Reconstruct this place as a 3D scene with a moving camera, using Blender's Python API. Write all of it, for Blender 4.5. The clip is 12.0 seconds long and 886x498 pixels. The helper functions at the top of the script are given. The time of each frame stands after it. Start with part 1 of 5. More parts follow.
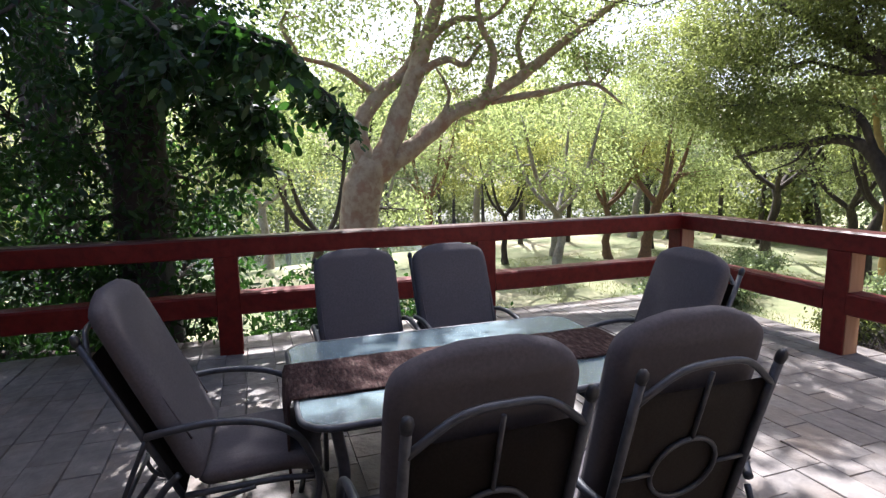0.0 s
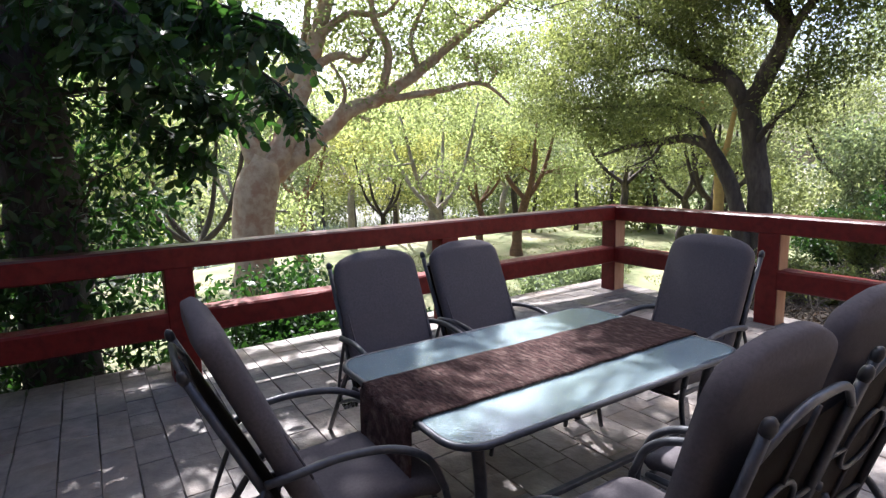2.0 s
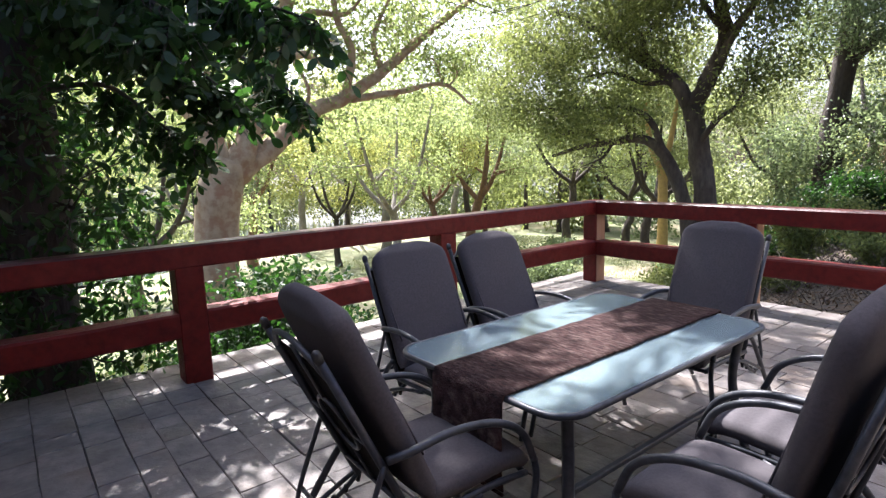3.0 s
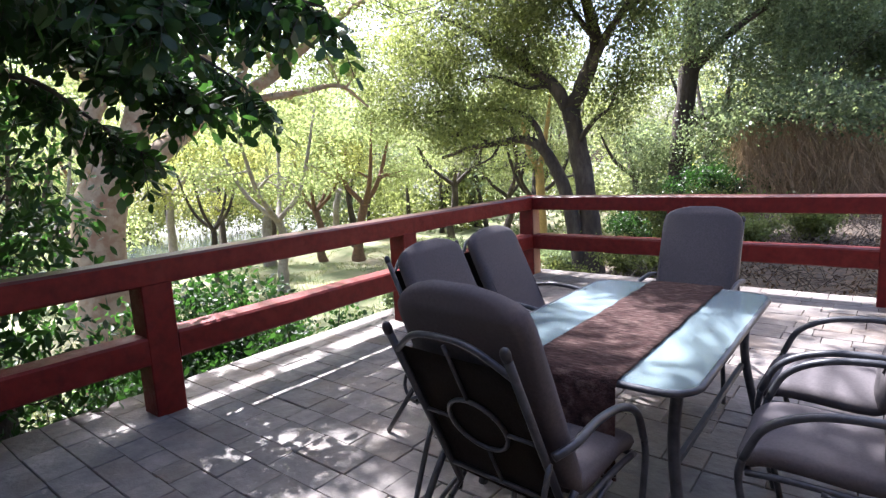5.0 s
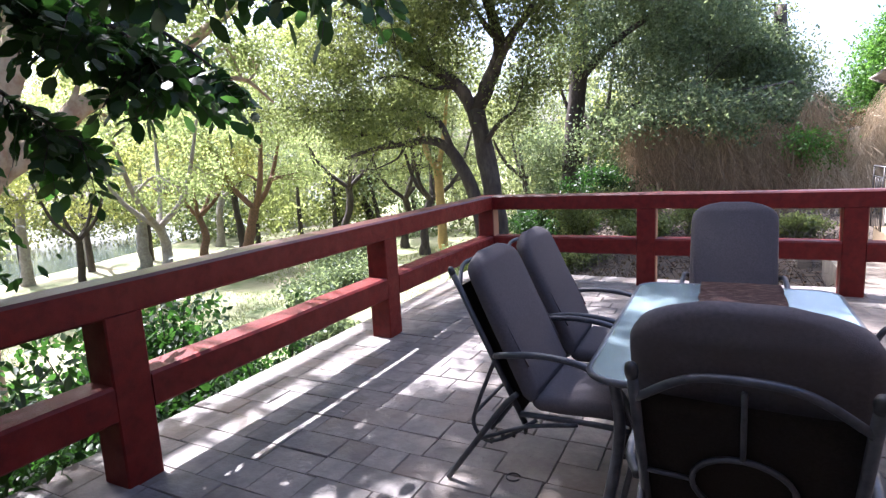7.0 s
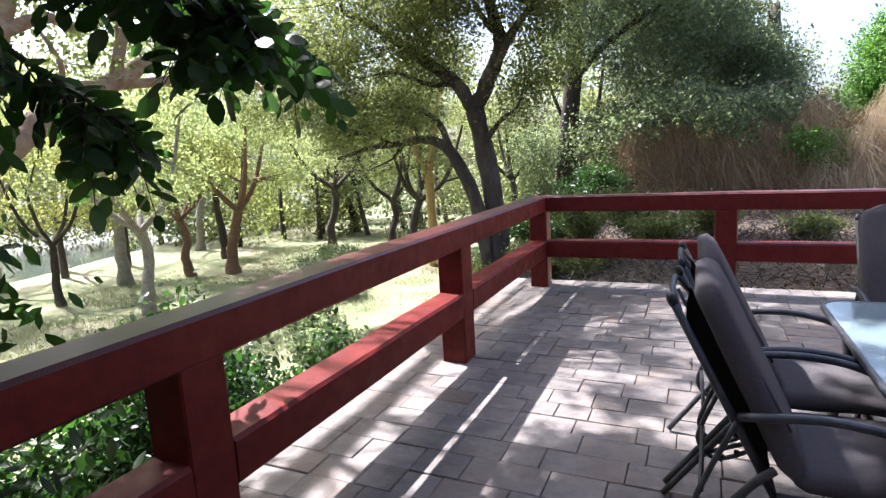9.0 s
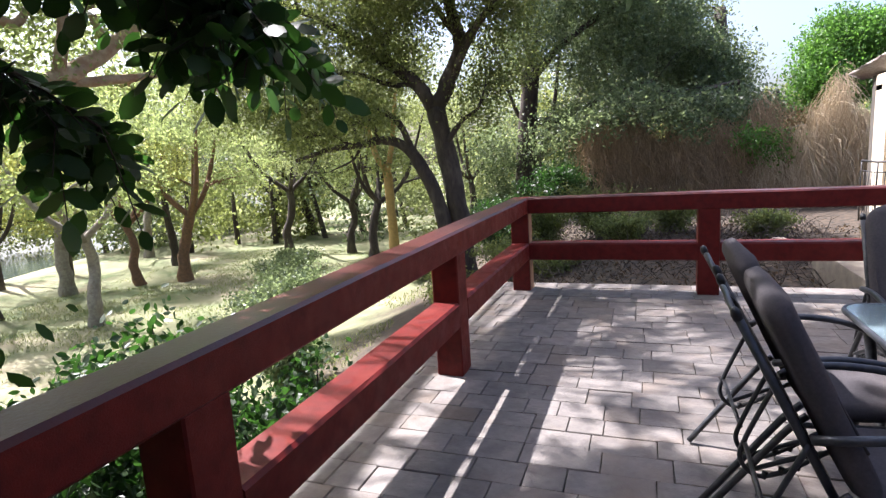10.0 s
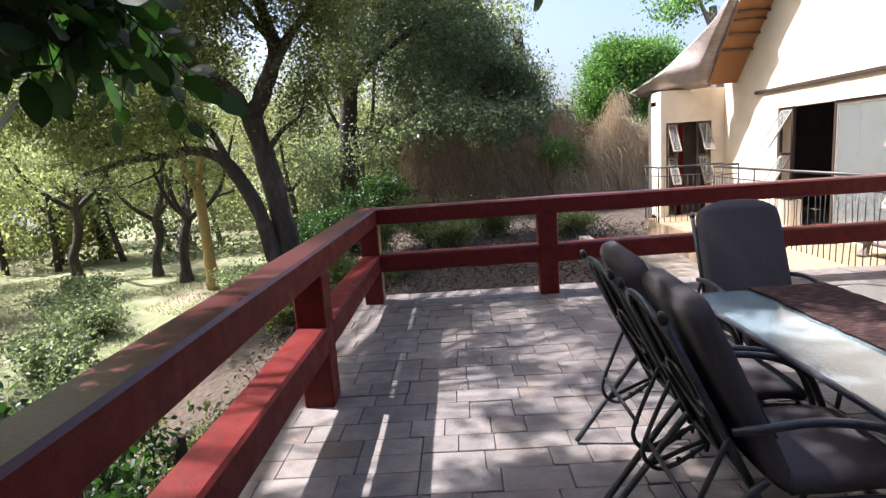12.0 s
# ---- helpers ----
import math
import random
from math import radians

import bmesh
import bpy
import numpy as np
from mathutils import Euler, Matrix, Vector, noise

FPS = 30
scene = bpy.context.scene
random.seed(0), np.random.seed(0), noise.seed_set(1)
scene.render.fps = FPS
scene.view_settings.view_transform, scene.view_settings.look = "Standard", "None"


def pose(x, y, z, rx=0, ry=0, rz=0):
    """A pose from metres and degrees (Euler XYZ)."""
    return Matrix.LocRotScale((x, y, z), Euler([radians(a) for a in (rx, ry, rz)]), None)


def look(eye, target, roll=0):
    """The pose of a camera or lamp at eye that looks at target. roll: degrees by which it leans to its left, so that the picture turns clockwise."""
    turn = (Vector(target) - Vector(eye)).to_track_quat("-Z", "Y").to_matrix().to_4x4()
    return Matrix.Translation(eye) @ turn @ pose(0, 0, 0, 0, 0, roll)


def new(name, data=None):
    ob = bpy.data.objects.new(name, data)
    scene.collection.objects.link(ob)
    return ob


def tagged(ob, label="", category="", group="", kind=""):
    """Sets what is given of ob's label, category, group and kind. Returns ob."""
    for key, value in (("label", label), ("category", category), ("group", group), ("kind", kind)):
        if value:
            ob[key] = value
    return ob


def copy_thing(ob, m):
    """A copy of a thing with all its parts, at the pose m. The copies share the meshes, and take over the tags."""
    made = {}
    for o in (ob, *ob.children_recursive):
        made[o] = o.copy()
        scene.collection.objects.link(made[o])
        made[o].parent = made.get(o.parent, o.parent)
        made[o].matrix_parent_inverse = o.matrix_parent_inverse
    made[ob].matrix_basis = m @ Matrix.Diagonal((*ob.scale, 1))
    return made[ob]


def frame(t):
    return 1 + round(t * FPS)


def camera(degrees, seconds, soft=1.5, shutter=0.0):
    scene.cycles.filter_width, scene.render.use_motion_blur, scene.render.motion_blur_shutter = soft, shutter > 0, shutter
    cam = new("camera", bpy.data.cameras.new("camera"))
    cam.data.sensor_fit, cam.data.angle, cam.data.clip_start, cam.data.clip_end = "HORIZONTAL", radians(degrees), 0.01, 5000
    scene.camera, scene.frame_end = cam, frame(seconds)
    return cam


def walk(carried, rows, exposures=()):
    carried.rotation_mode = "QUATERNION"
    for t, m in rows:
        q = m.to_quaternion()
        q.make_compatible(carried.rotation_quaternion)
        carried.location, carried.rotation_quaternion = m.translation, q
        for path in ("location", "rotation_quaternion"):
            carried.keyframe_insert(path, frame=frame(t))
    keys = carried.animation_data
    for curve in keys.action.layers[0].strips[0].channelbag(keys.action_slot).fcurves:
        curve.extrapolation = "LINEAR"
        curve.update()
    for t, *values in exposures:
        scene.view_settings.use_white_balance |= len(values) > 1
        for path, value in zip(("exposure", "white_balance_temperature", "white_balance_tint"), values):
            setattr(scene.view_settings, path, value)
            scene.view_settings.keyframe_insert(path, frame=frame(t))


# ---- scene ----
cam = camera(76.9, 12.0, soft=1.35)
PATH = [
    (0, (5.139, -4.612, 1.647), (3.265, -3.98, 1.348), -0.9),
    (0.5, (4.933, -4.801, 1.604), (3.075, -4.122, 1.311), -1.1),
    (1, (4.796, -4.975, 1.596), (3.003, -4.139, 1.303), -1.2),
    (1.5, (4.68, -5.199, 1.598), (2.965, -4.214, 1.297), -1.2),
    (2, (4.568, -5.431, 1.63), (2.904, -4.364, 1.321), -1.4),
    (2.5, (4.449, -5.693, 1.566), (2.834, -4.553, 1.263), -1.8),
    (3, (4.348, -5.908, 1.591), (2.794, -4.687, 1.284), -1.8),
    (5, (3.692, -6.465, 1.571), (2.448, -4.93, 1.26), -3.1),
    (5.5, (3.391, -6.527, 1.568), (2.203, -4.949, 1.253), -2.5),
    (6, (3.125, -6.581, 1.547), (2.008, -4.953, 1.232), -2.6),
    (6.5, (2.906, -6.596, 1.551), (1.938, -4.876, 1.23), -2.9),
    (7, (2.621, -6.522, 1.559), (1.719, -4.766, 1.235), -3.0),
    (9, (1.571, -6.215, 1.547), (0.741, -4.425, 1.223), -3.1),
    (9.5, (1.387, -6.185, 1.561), (0.579, -4.385, 1.234), -3.2),
    (10, (1.238, -6.108, 1.574), (0.552, -4.259, 1.243), -3.6),
    (10.5, (1.071, -5.976, 1.59), (0.489, -4.092, 1.258), -3.5),
    (11, (0.972, -5.902, 1.597), (0.506, -3.987, 1.263), -4.0),
    (11.5, (0.908, -5.911, 1.579), (0.623, -3.96, 1.246), -4.0),
    (12, (0.896, -5.926, 1.583), (0.828, -3.956, 1.246), -4.0),
]
walk(cam, [(t, look(eye, target, roll)) for t, eye, target, roll in PATH],
     [(0.0, 1.83, 5800, 15), (3.0, 2.22, 5850, 16), (5.5, 2.52, 5700, 18), (7.0, 2.52, 5600, 20), (9.0, 2.22, 5800, 17), (12.0, 1.74, 5950, 17)])

# ---- light ----
SUN_TO = Vector((-0.65, 0.19, 1.0)).normalized()
world = bpy.data.worlds.new("sky")
scene.world = world
world.use_nodes = True
wn = world.node_tree
sky = wn.nodes.new("ShaderNodeTexSky")
sky.sky_type, sky.sun_disc = "NISHITA", False
sky.sun_elevation = math.asin(SUN_TO.z)
sky.sun_rotation = math.atan2(SUN_TO.x, SUN_TO.y)
sky.air_density, sky.dust_density, sky.ozone_density = 1.0, 5.0, 0.8
wn.links.new(sky.outputs[0], wn.nodes["Background"].inputs[0])
wn.nodes["Background"].inputs[1].default_value = 0.1
sun = new("sun", bpy.data.lights.new("sun", "SUN"))
sun.data.energy, sun.data.angle, sun.data.color = 5.0, radians(0.55), (1.0, 0.94, 0.86)
sun.matrix_world = look(SUN_TO * 60, (0, 0, 0))


# ---- materials ----
def mat(name, base, rough=0.7, metal=0.0, second=None, scale=6.0, detail=6.0, bump=0.3, bump_scale=40.0,
        stain=None, stain_scale=1.2, stretch=(1, 1, 1), spec=0.5, vary=0.0, island=False, rough2=None, coat=0.0, distance=0.01):
    """Procedural surface: two colours mixed by grain, a larger stain, fine relief; vary: brightness from piece to piece."""
    m = bpy.data.materials.new(name)
    m.use_nodes = True
    nt = m.node_tree
    n, l = nt.nodes, nt.links
    p = n["Principled BSDF"]
    p.inputs["Roughness"].default_value = rough
    p.inputs["Metallic"].default_value = metal
    p.inputs["Specular IOR Level"].default_value = spec
    p.inputs["Coat Weight"].default_value = coat
    tc = n.new("ShaderNodeTexCoord")
    mp = n.new("ShaderNodeMapping")
    mp.inputs["Scale"].default_value = stretch
    l.new(tc.outputs["Object"], mp.inputs[0])
    vec = mp.outputs[0]
    if vary:
        info = n.new("ShaderNodeNewGeometry" if island else "ShaderNodeObjectInfo")
        rnd = info.outputs["Random Per Island" if island else "Random"]
        mul = n.new("ShaderNodeMath")
        mul.operation, mul.inputs[1].default_value = "MULTIPLY", 37.0
        l.new(rnd, mul.inputs[0])
        add = n.new("ShaderNodeVectorMath")
        l.new(vec, add.inputs[0])
        l.new(mul.outputs[0], add.inputs[1])
        vec = add.outputs[0]

    def noise_node(s, d, r=0.6):
        t = n.new("ShaderNodeTexNoise")
        t.inputs["Scale"].default_value, t.inputs["Detail"].default_value, t.inputs["Roughness"].default_value = s, d, r
        l.new(vec, t.inputs["Vector"])
        return t.outputs["Fac"]

    def ramp(fac, lo, hi):
        r = n.new("ShaderNodeMapRange")
        r.inputs["From Min"].default_value, r.inputs["From Max"].default_value = lo, hi
        l.new(fac, r.inputs["Value"])
        return r.outputs[0]

    def mix(fac, a, b):
        x = n.new("ShaderNodeMix")
        x.data_type = "RGBA"
        for sock, v in ((x.inputs["Factor"], fac), (x.inputs["A"], a), (x.inputs["B"], b)):
            if isinstance(v, (float, int)):
                sock.default_value = v
            elif isinstance(v, tuple):
                sock.default_value = (*v, 1)
            else:
                l.new(v, sock)
        return x.outputs["Result"]

    second = second or tuple(c * 0.7 for c in base)
    grain = noise_node(scale, detail)
    col = mix(ramp(grain, 0.35, 0.68), base, second)
    if stain:
        col = mix(ramp(noise_node(stain_scale, 4), 0.5, 0.72), col, stain)
    if vary:
        hsv = n.new("ShaderNodeHueSaturation")
        r = n.new("ShaderNodeMapRange")
        r.inputs["To Min"].default_value, r.inputs["To Max"].default_value = 1 - vary, 1 + vary
        l.new(rnd, r.inputs["Value"])
        l.new(r.outputs[0], hsv.inputs["Value"])
        l.new(col, hsv.inputs["Color"])
        col = hsv.outputs[0]
    l.new(col, p.inputs["Base Color"])
    if rough2 is not None:
        rr = n.new("ShaderNodeMapRange")
        rr.inputs["From Min"].default_value, rr.inputs["From Max"].default_value = 0.3, 0.7
        rr.inputs["To Min"].default_value, rr.inputs["To Max"].default_value = rough, rough2
        l.new(noise_node(scale * 0.5, 3), rr.inputs["Value"])
        l.new(rr.outputs[0], p.inputs["Roughness"])
    if bump:
        b = n.new("ShaderNodeBump")
        b.inputs["Strength"].default_value, b.inputs["Distance"].default_value = bump, distance
        l.new(noise_node(bump_scale, 5), b.inputs["Height"])
        l.new(b.outputs[0], p.inputs["Normal"])
    return m


def leaf_mat(name, base, second, through_colour, gloss=0.35, amount=0.5):
    """A leaf: diffuse, with light coming through it, and a faint gloss; each leaf a little different."""
    m = bpy.data.materials.new(name)
    m.use_nodes = True
    n, l = m.node_tree.nodes, m.node_tree.links
    p = n["Principled BSDF"]
    p.inputs["Roughness"].default_value = gloss
    p.inputs["Specular IOR Level"].default_value = 0.28
    geo = n.new("ShaderNodeNewGeometry")
    x = n.new("ShaderNodeMix")
    x.data_type = "RGBA"
    l.new(geo.outputs["Random Per Island"], x.inputs["Factor"])
    x.inputs["A"].default_value, x.inputs["B"].default_value = (*base, 1), (*second, 1)
    l.new(x.outputs["Result"], p.inputs["Base Color"])
    tr = n.new("ShaderNodeBsdfTranslucent")
    hs = n.new("ShaderNodeHueSaturation")
    hs.inputs["Color"].default_value = (*through_colour, 1)
    r = n.new("ShaderNodeMapRange")
    r.inputs["To Min"].default_value, r.inputs["To Max"].default_value = 0.6, 1.3
    l.new(geo.outputs["Random Per Island"], r.inputs["Value"])
    l.new(r.outputs[0], hs.inputs["Value"])
    l.new(hs.outputs[0], tr.inputs["Color"])
    ms = n.new("ShaderNodeMixShader")
    ms.inputs[0].default_value = amount
    l.new(p.outputs[0], ms.inputs[1])
    l.new(tr.outputs[0], ms.inputs[2])
    l.new(ms.outputs[0], n["Material Output"].inputs["Surface"])
    return m


RED = mat("red_stained_timber", (0.116, 0.0078, 0.0058), 0.4, second=(0.070, 0.0055, 0.0045), scale=5, stretch=(3, 3, 3), bump=0.25, bump_scale=60,
          stain=(0.13, 0.015, 0.0105), stain_scale=1.6, rough2=0.62, spec=0.22)
RAIL_TOP = mat("weathered_rail_top", (0.062, 0.0105, 0.0085), 0.36, spec=0.42, second=(0.056, 0.015, 0.0125), scale=7, bump=0.15, bump_scale=60,
               stain=(0.08, 0.015, 0.012), stain_scale=2.2)
TAN_WOOD = mat("tan_timber", (0.33, 0.19, 0.115), 0.6, second=(0.25, 0.13, 0.07), scale=14, stretch=(1, 1, 0.15), bump=0.2)
PAVER = mat("stone_paver", (0.175, 0.155, 0.140), 0.46, second=(0.112, 0.099, 0.093), scale=9, detail=10, bump=0.6, bump_scale=7, vary=0.18,
            stain=(0.14, 0.108, 0.084), stain_scale=1.6, distance=0.03, rough2=0.72, spec=0.45)
PAVER_REST = mat("stone_paver_rest", (0.175, 0.155, 0.140), 0.46, second=(0.112, 0.099, 0.093), scale=9, detail=10, bump=0.6, bump_scale=7, vary=0.18, island=True,
                 stain=(0.14, 0.108, 0.084), stain_scale=1.6, distance=0.03, rough2=0.72, spec=0.45)
MORTAR = mat("dark_joint", (0.075, 0.068, 0.06), 0.95, scale=20, bump=0.5)
CUSHION = mat("grey_cushion_fabric", (0.092, 0.083, 0.087), 0.95, second=(0.07, 0.063, 0.067), scale=90, bump=0.35, bump_scale=300, stain=(0.076, 0.069, 0.072),
              stain_scale=3, spec=0.15, distance=0.003)
SLING = mat("brown_sling_fabric", (0.036, 0.03, 0.026), 0.9, scale=120, bump=0.3, bump_scale=260, spec=0.2, distance=0.003)
STEEL = mat("grey_coated_steel", (0.032, 0.035, 0.042), 0.3, metal=0.35, second=(0.07, 0.072, 0.08), scale=25, bump=0.05, rough2=0.55)
PLASTIC = mat("black_plastic", (0.02, 0.02, 0.022), 0.5, scale=30, bump=0.05)
RUNNER = mat("woven_runner", (0.062, 0.034, 0.031), 0.95, second=(0.016, 0.010, 0.010), scale=22, stretch=(1.0, 3.4, 1), bump=0.9, bump_scale=70,
             stain=(0.12, 0.085, 0.072), stain_scale=17, spec=0.1)
STUCCO = mat("cream_plaster", (0.74, 0.65, 0.50), 0.9, second=(0.69, 0.60, 0.46), scale=3, bump=0.35, bump_scale=50, stain=(0.55, 0.45, 0.32), stain_scale=0.7)
TAN_PLASTER = mat("tan_plaster", (0.30, 0.22, 0.13), 0.9, second=(0.23, 0.165, 0.10), scale=3, bump=0.35, bump_scale=50, stain=(0.28, 0.2, 0.13), stain_scale=0.7)
THATCH = mat("grey_thatch", (0.42, 0.36, 0.33), 0.95, second=(0.27, 0.22, 0.20), scale=16, stretch=(1, 1, 3), bump=0.9, bump_scale=50, stain=(0.24, 0.19, 0.16), stain_scale=1.4)
THATCH_UNDER = mat("thatch_underside", (0.36, 0.17, 0.06), 0.9, second=(0.22, 0.10, 0.04), scale=30, stretch=(1, 6, 6), bump=0.6)
DARK_FRAME = mat("bronze_window_frame", (0.05, 0.035, 0.028), 0.45, scale=30, bump=0.05)
# dark colour stands in for the shade inside the rooms
ROOM_SHADE = mat("painted_room_shade", (0.10, 0.085, 0.07), 0.9, scale=3)
CURTAIN = mat("red_curtain", (0.30, 0.03, 0.03), 0.9, scale=20)
IRON = mat("grey_iron", (0.07, 0.065, 0.065), 0.5, metal=0.6, scale=30, bump=0.05)
CONCRETE = mat("worn_concrete", (0.20, 0.17, 0.135), 0.9, second=(0.13, 0.11, 0.09), scale=5, bump=0.4, stain=(0.11, 0.09, 0.07))
REED = mat("dry_reed", (0.19, 0.14, 0.095), 0.9, second=(0.11, 0.08, 0.05), scale=18, vary=0.3, island=True)
GRASS_SOIL = mat("lawn_and_sand", (0.20, 0.195, 0.105), 0.95, second=(0.085, 0.115, 0.04), scale=0.5, detail=12, bump=0.6, bump_scale=6,
                 stain=(0.33, 0.265, 0.19), stain_scale=0.13, distance=0.04)


def ground_mat():
    """Dry lawn on the river side; brown leaf litter under the trees by the house."""
    m = GRASS_SOIL
    n, l = m.node_tree.nodes, m.node_tree.links
    p = n["Principled BSDF"]
    old = p.inputs["Base Color"].links[0].from_socket
    tc = n.new("ShaderNodeTexCoord")
    sp = n.new("ShaderNodeSeparateXYZ")
    l.new(tc.outputs["Object"], sp.inputs[0])
    nz = n.new("ShaderNodeTexNoise")
    nz.inputs["Scale"].default_value, nz.inputs["Detail"].default_value = 0.5, 6
    l.new(tc.outputs["Object"], nz.inputs["Vector"])
    ad = n.new("ShaderNodeMath")
    ad.operation, ad.inputs[1].default_value = "MULTIPLY_ADD", 6.0
    l.new(nz.outputs["Fac"], ad.inputs[0])
    l.new(sp.outputs["X"], ad.inputs[2])
    r = n.new("ShaderNodeMapRange")
    r.inputs["From Min"].default_value, r.inputs["From Max"].default_value = -7.5, -4.5
    l.new(ad.outputs[0], r.inputs["Value"])
    lit = n.new("ShaderNodeTexNoise")
    lit.inputs["Scale"].default_value, lit.inputs["Detail"].default_value = 7.0, 10
    l.new(tc.outputs["Object"], lit.inputs["Vector"])
    cr = n.new("ShaderNodeValToRGB")
    cr.color_ramp.elements[0].position, cr.color_ramp.elements[0].color = 0.35, (0.02, 0.015, 0.011, 1)
    cr.color_ramp.elements[1].position, cr.color_ramp.elements[1].color = 0.72, (0.095, 0.066, 0.04, 1)
    l.new(lit.outputs["Fac"], cr.inputs[0])
    x = n.new("ShaderNodeMix")
    x.data_type = "RGBA"
    l.new(r.outputs[0], x.inputs["Factor"])
    l.new(old, x.inputs["A"])
    l.new(cr.outputs[0], x.inputs["B"])
    l.new(x.outputs["Result"], p.inputs["Base Color"])


ground_mat()
WATER = mat("slow_river", (0.05, 0.065, 0.055), 0.12, scale=1, bump=0.15, bump_scale=3, spec=0.6)
PALE_BARK = mat("pale_fig_bark", (0.38, 0.30, 0.20), 0.85, second=(0.24, 0.165, 0.10), scale=5, bump=0.6, bump_scale=18, stain=(0.27, 0.15, 0.09), stain_scale=2.5)
DARK_BARK = mat("dark_bark", (0.058, 0.045, 0.036), 0.95, second=(0.032, 0.024, 0.02), scale=9, stretch=(1, 1, 0.35), bump=0.9, bump_scale=22, stain=(0.12, 0.10, 0.08), stain_scale=1.7, distance=0.03)
GREY_BARK = mat("grey_bark", (0.30, 0.27, 0.23), 0.9, second=(0.19, 0.165, 0.14), scale=7, bump=0.6, bump_scale=20, stain=(0.16, 0.12, 0.09))
RUST_BARK = mat("reddish_bark", (0.20, 0.11, 0.065), 0.9, second=(0.12, 0.07, 0.045), scale=7, bump=0.6, bump_scale=20)
YELLOW_BARK = mat("yellow_bark", (0.36, 0.24, 0.075), 0.8, second=(0.27, 0.18, 0.06), scale=5, bump=0.4, bump_scale=20)
LEAF_DARK = leaf_mat("dark_glossy_leaf", (0.013, 0.026, 0.009), (0.026, 0.048, 0.016), (0.08, 0.22, 0.03), 0.45, 0.22)
LEAF_OAK = leaf_mat("oak_leaf", (0.042, 0.057, 0.021), (0.095, 0.115, 0.044), (0.33, 0.38, 0.11), 0.45, 0.5)
LEAF_MID = leaf_mat("mid_green_leaf", (0.048, 0.072, 0.040), (0.112, 0.145, 0.085), (0.27, 0.34, 0.14), 0.36, 0.42)
LEAF_BRIGHT = leaf_mat("backlit_leaf", (0.07, 0.10, 0.035), (0.11, 0.135, 0.05), (0.41, 0.49, 0.17), 0.55, 0.55)
LEAF_YELLOW = leaf_mat("yellowing_leaf", (0.095, 0.115, 0.036), (0.14, 0.145, 0.045), (0.52, 0.54, 0.15), 0.55, 0.55)
LEAF_FAR = leaf_mat("far_leaf", (0.06, 0.078, 0.034), (0.125, 0.14, 0.062), (0.36, 0.41, 0.16), 0.6, 0.48)
GRASS = leaf_mat("dry_grass_blade", (0.09, 0.12, 0.04), (0.19, 0.19, 0.085), (0.30, 0.34, 0.12), 0.6, 0.4)
LEAF_VINE = leaf_mat("bright_vine_leaf", (0.05, 0.115, 0.025), (0.085, 0.16, 0.04), (0.20, 0.42, 0.06), 0.4, 0.4)
DRY_VINE = leaf_mat("dry_vine_stem", (0.15, 0.105, 0.062), (0.38, 0.28, 0.175), (0.30, 0.21, 0.12), 0.8, 0.3)
LITTER = leaf_mat("brown_leaf_litter", (0.035, 0.024, 0.015), (0.13, 0.09, 0.052), (0.10, 0.065, 0.035), 0.8, 0.2)
STRAW = leaf_mat("straw_vine_stem", (0.32, 0.245, 0.15), (0.60, 0.50, 0.35), (0.46, 0.36, 0.23), 0.8, 0.3)


# ---- building blocks ----
def mesh_of(name, verts, faces, material, smooth=False):
    me = bpy.data.meshes.new(name)
    me.from_pydata([tuple(v) for v in verts], [], faces)
    me.materials.append(material)
    if smooth:
        me.polygons.foreach_set("use_smooth", [True] * len(me.polygons))
    me.update()
    return me


def put(name, me, parent=None, label="", at=None):
    ob = new(name, me)
    if parent:
        ob.parent = parent
    if at is not None:
        ob.matrix_basis = at
    if label:
        ob["label"] = label
    return ob


def part(name, bm, material, parent, label="", smooth=False):
    me = bpy.data.meshes.new(name)
    bm.to_mesh(me)
    bm.free()
    me.materials.append(material)
    if smooth:
        me.polygons.foreach_set("use_smooth", [True] * len(me.polygons))
    return put(name, me, parent, label)


def box(x0, y0, z0, x1, y1, z1, bevel=0.0, segments=1):
    bm = bmesh.new()
    bmesh.ops.create_cube(bm, size=1)
    for v in bm.verts:
        v.co = Vector(((x0 + x1) / 2 + v.co.x * (x1 - x0), (y0 + y1) / 2 + v.co.y * (y1 - y0), (z0 + z1) / 2 + v.co.z * (z1 - z0)))
    if bevel:
        bmesh.ops.bevel(bm, geom=bm.edges[:], offset=bevel, segments=segments, affect="EDGES", profile=0.5)
    return bm


def smooth_line(points, steps=6):
    """A Catmull-Rom line through points (each may carry a radius as a fourth number)."""
    p = [np.array(q, float) for q in points]
    p = [2 * p[0] - p[1]] + p + [2 * p[-1] - p[-2]]
    out = []
    for i in range(1, len(p) - 2):
        for k in range(steps):
            t = k / steps
            a, b, c, d = p[i - 1:i + 3]
            out.append(0.5 * (2 * b + (c - a) * t + (2 * a - 5 * b + 4 * c - d) * t * t + (3 * b - a - 3 * c + d) * t ** 3))
    out.append(p[-2])
    return out


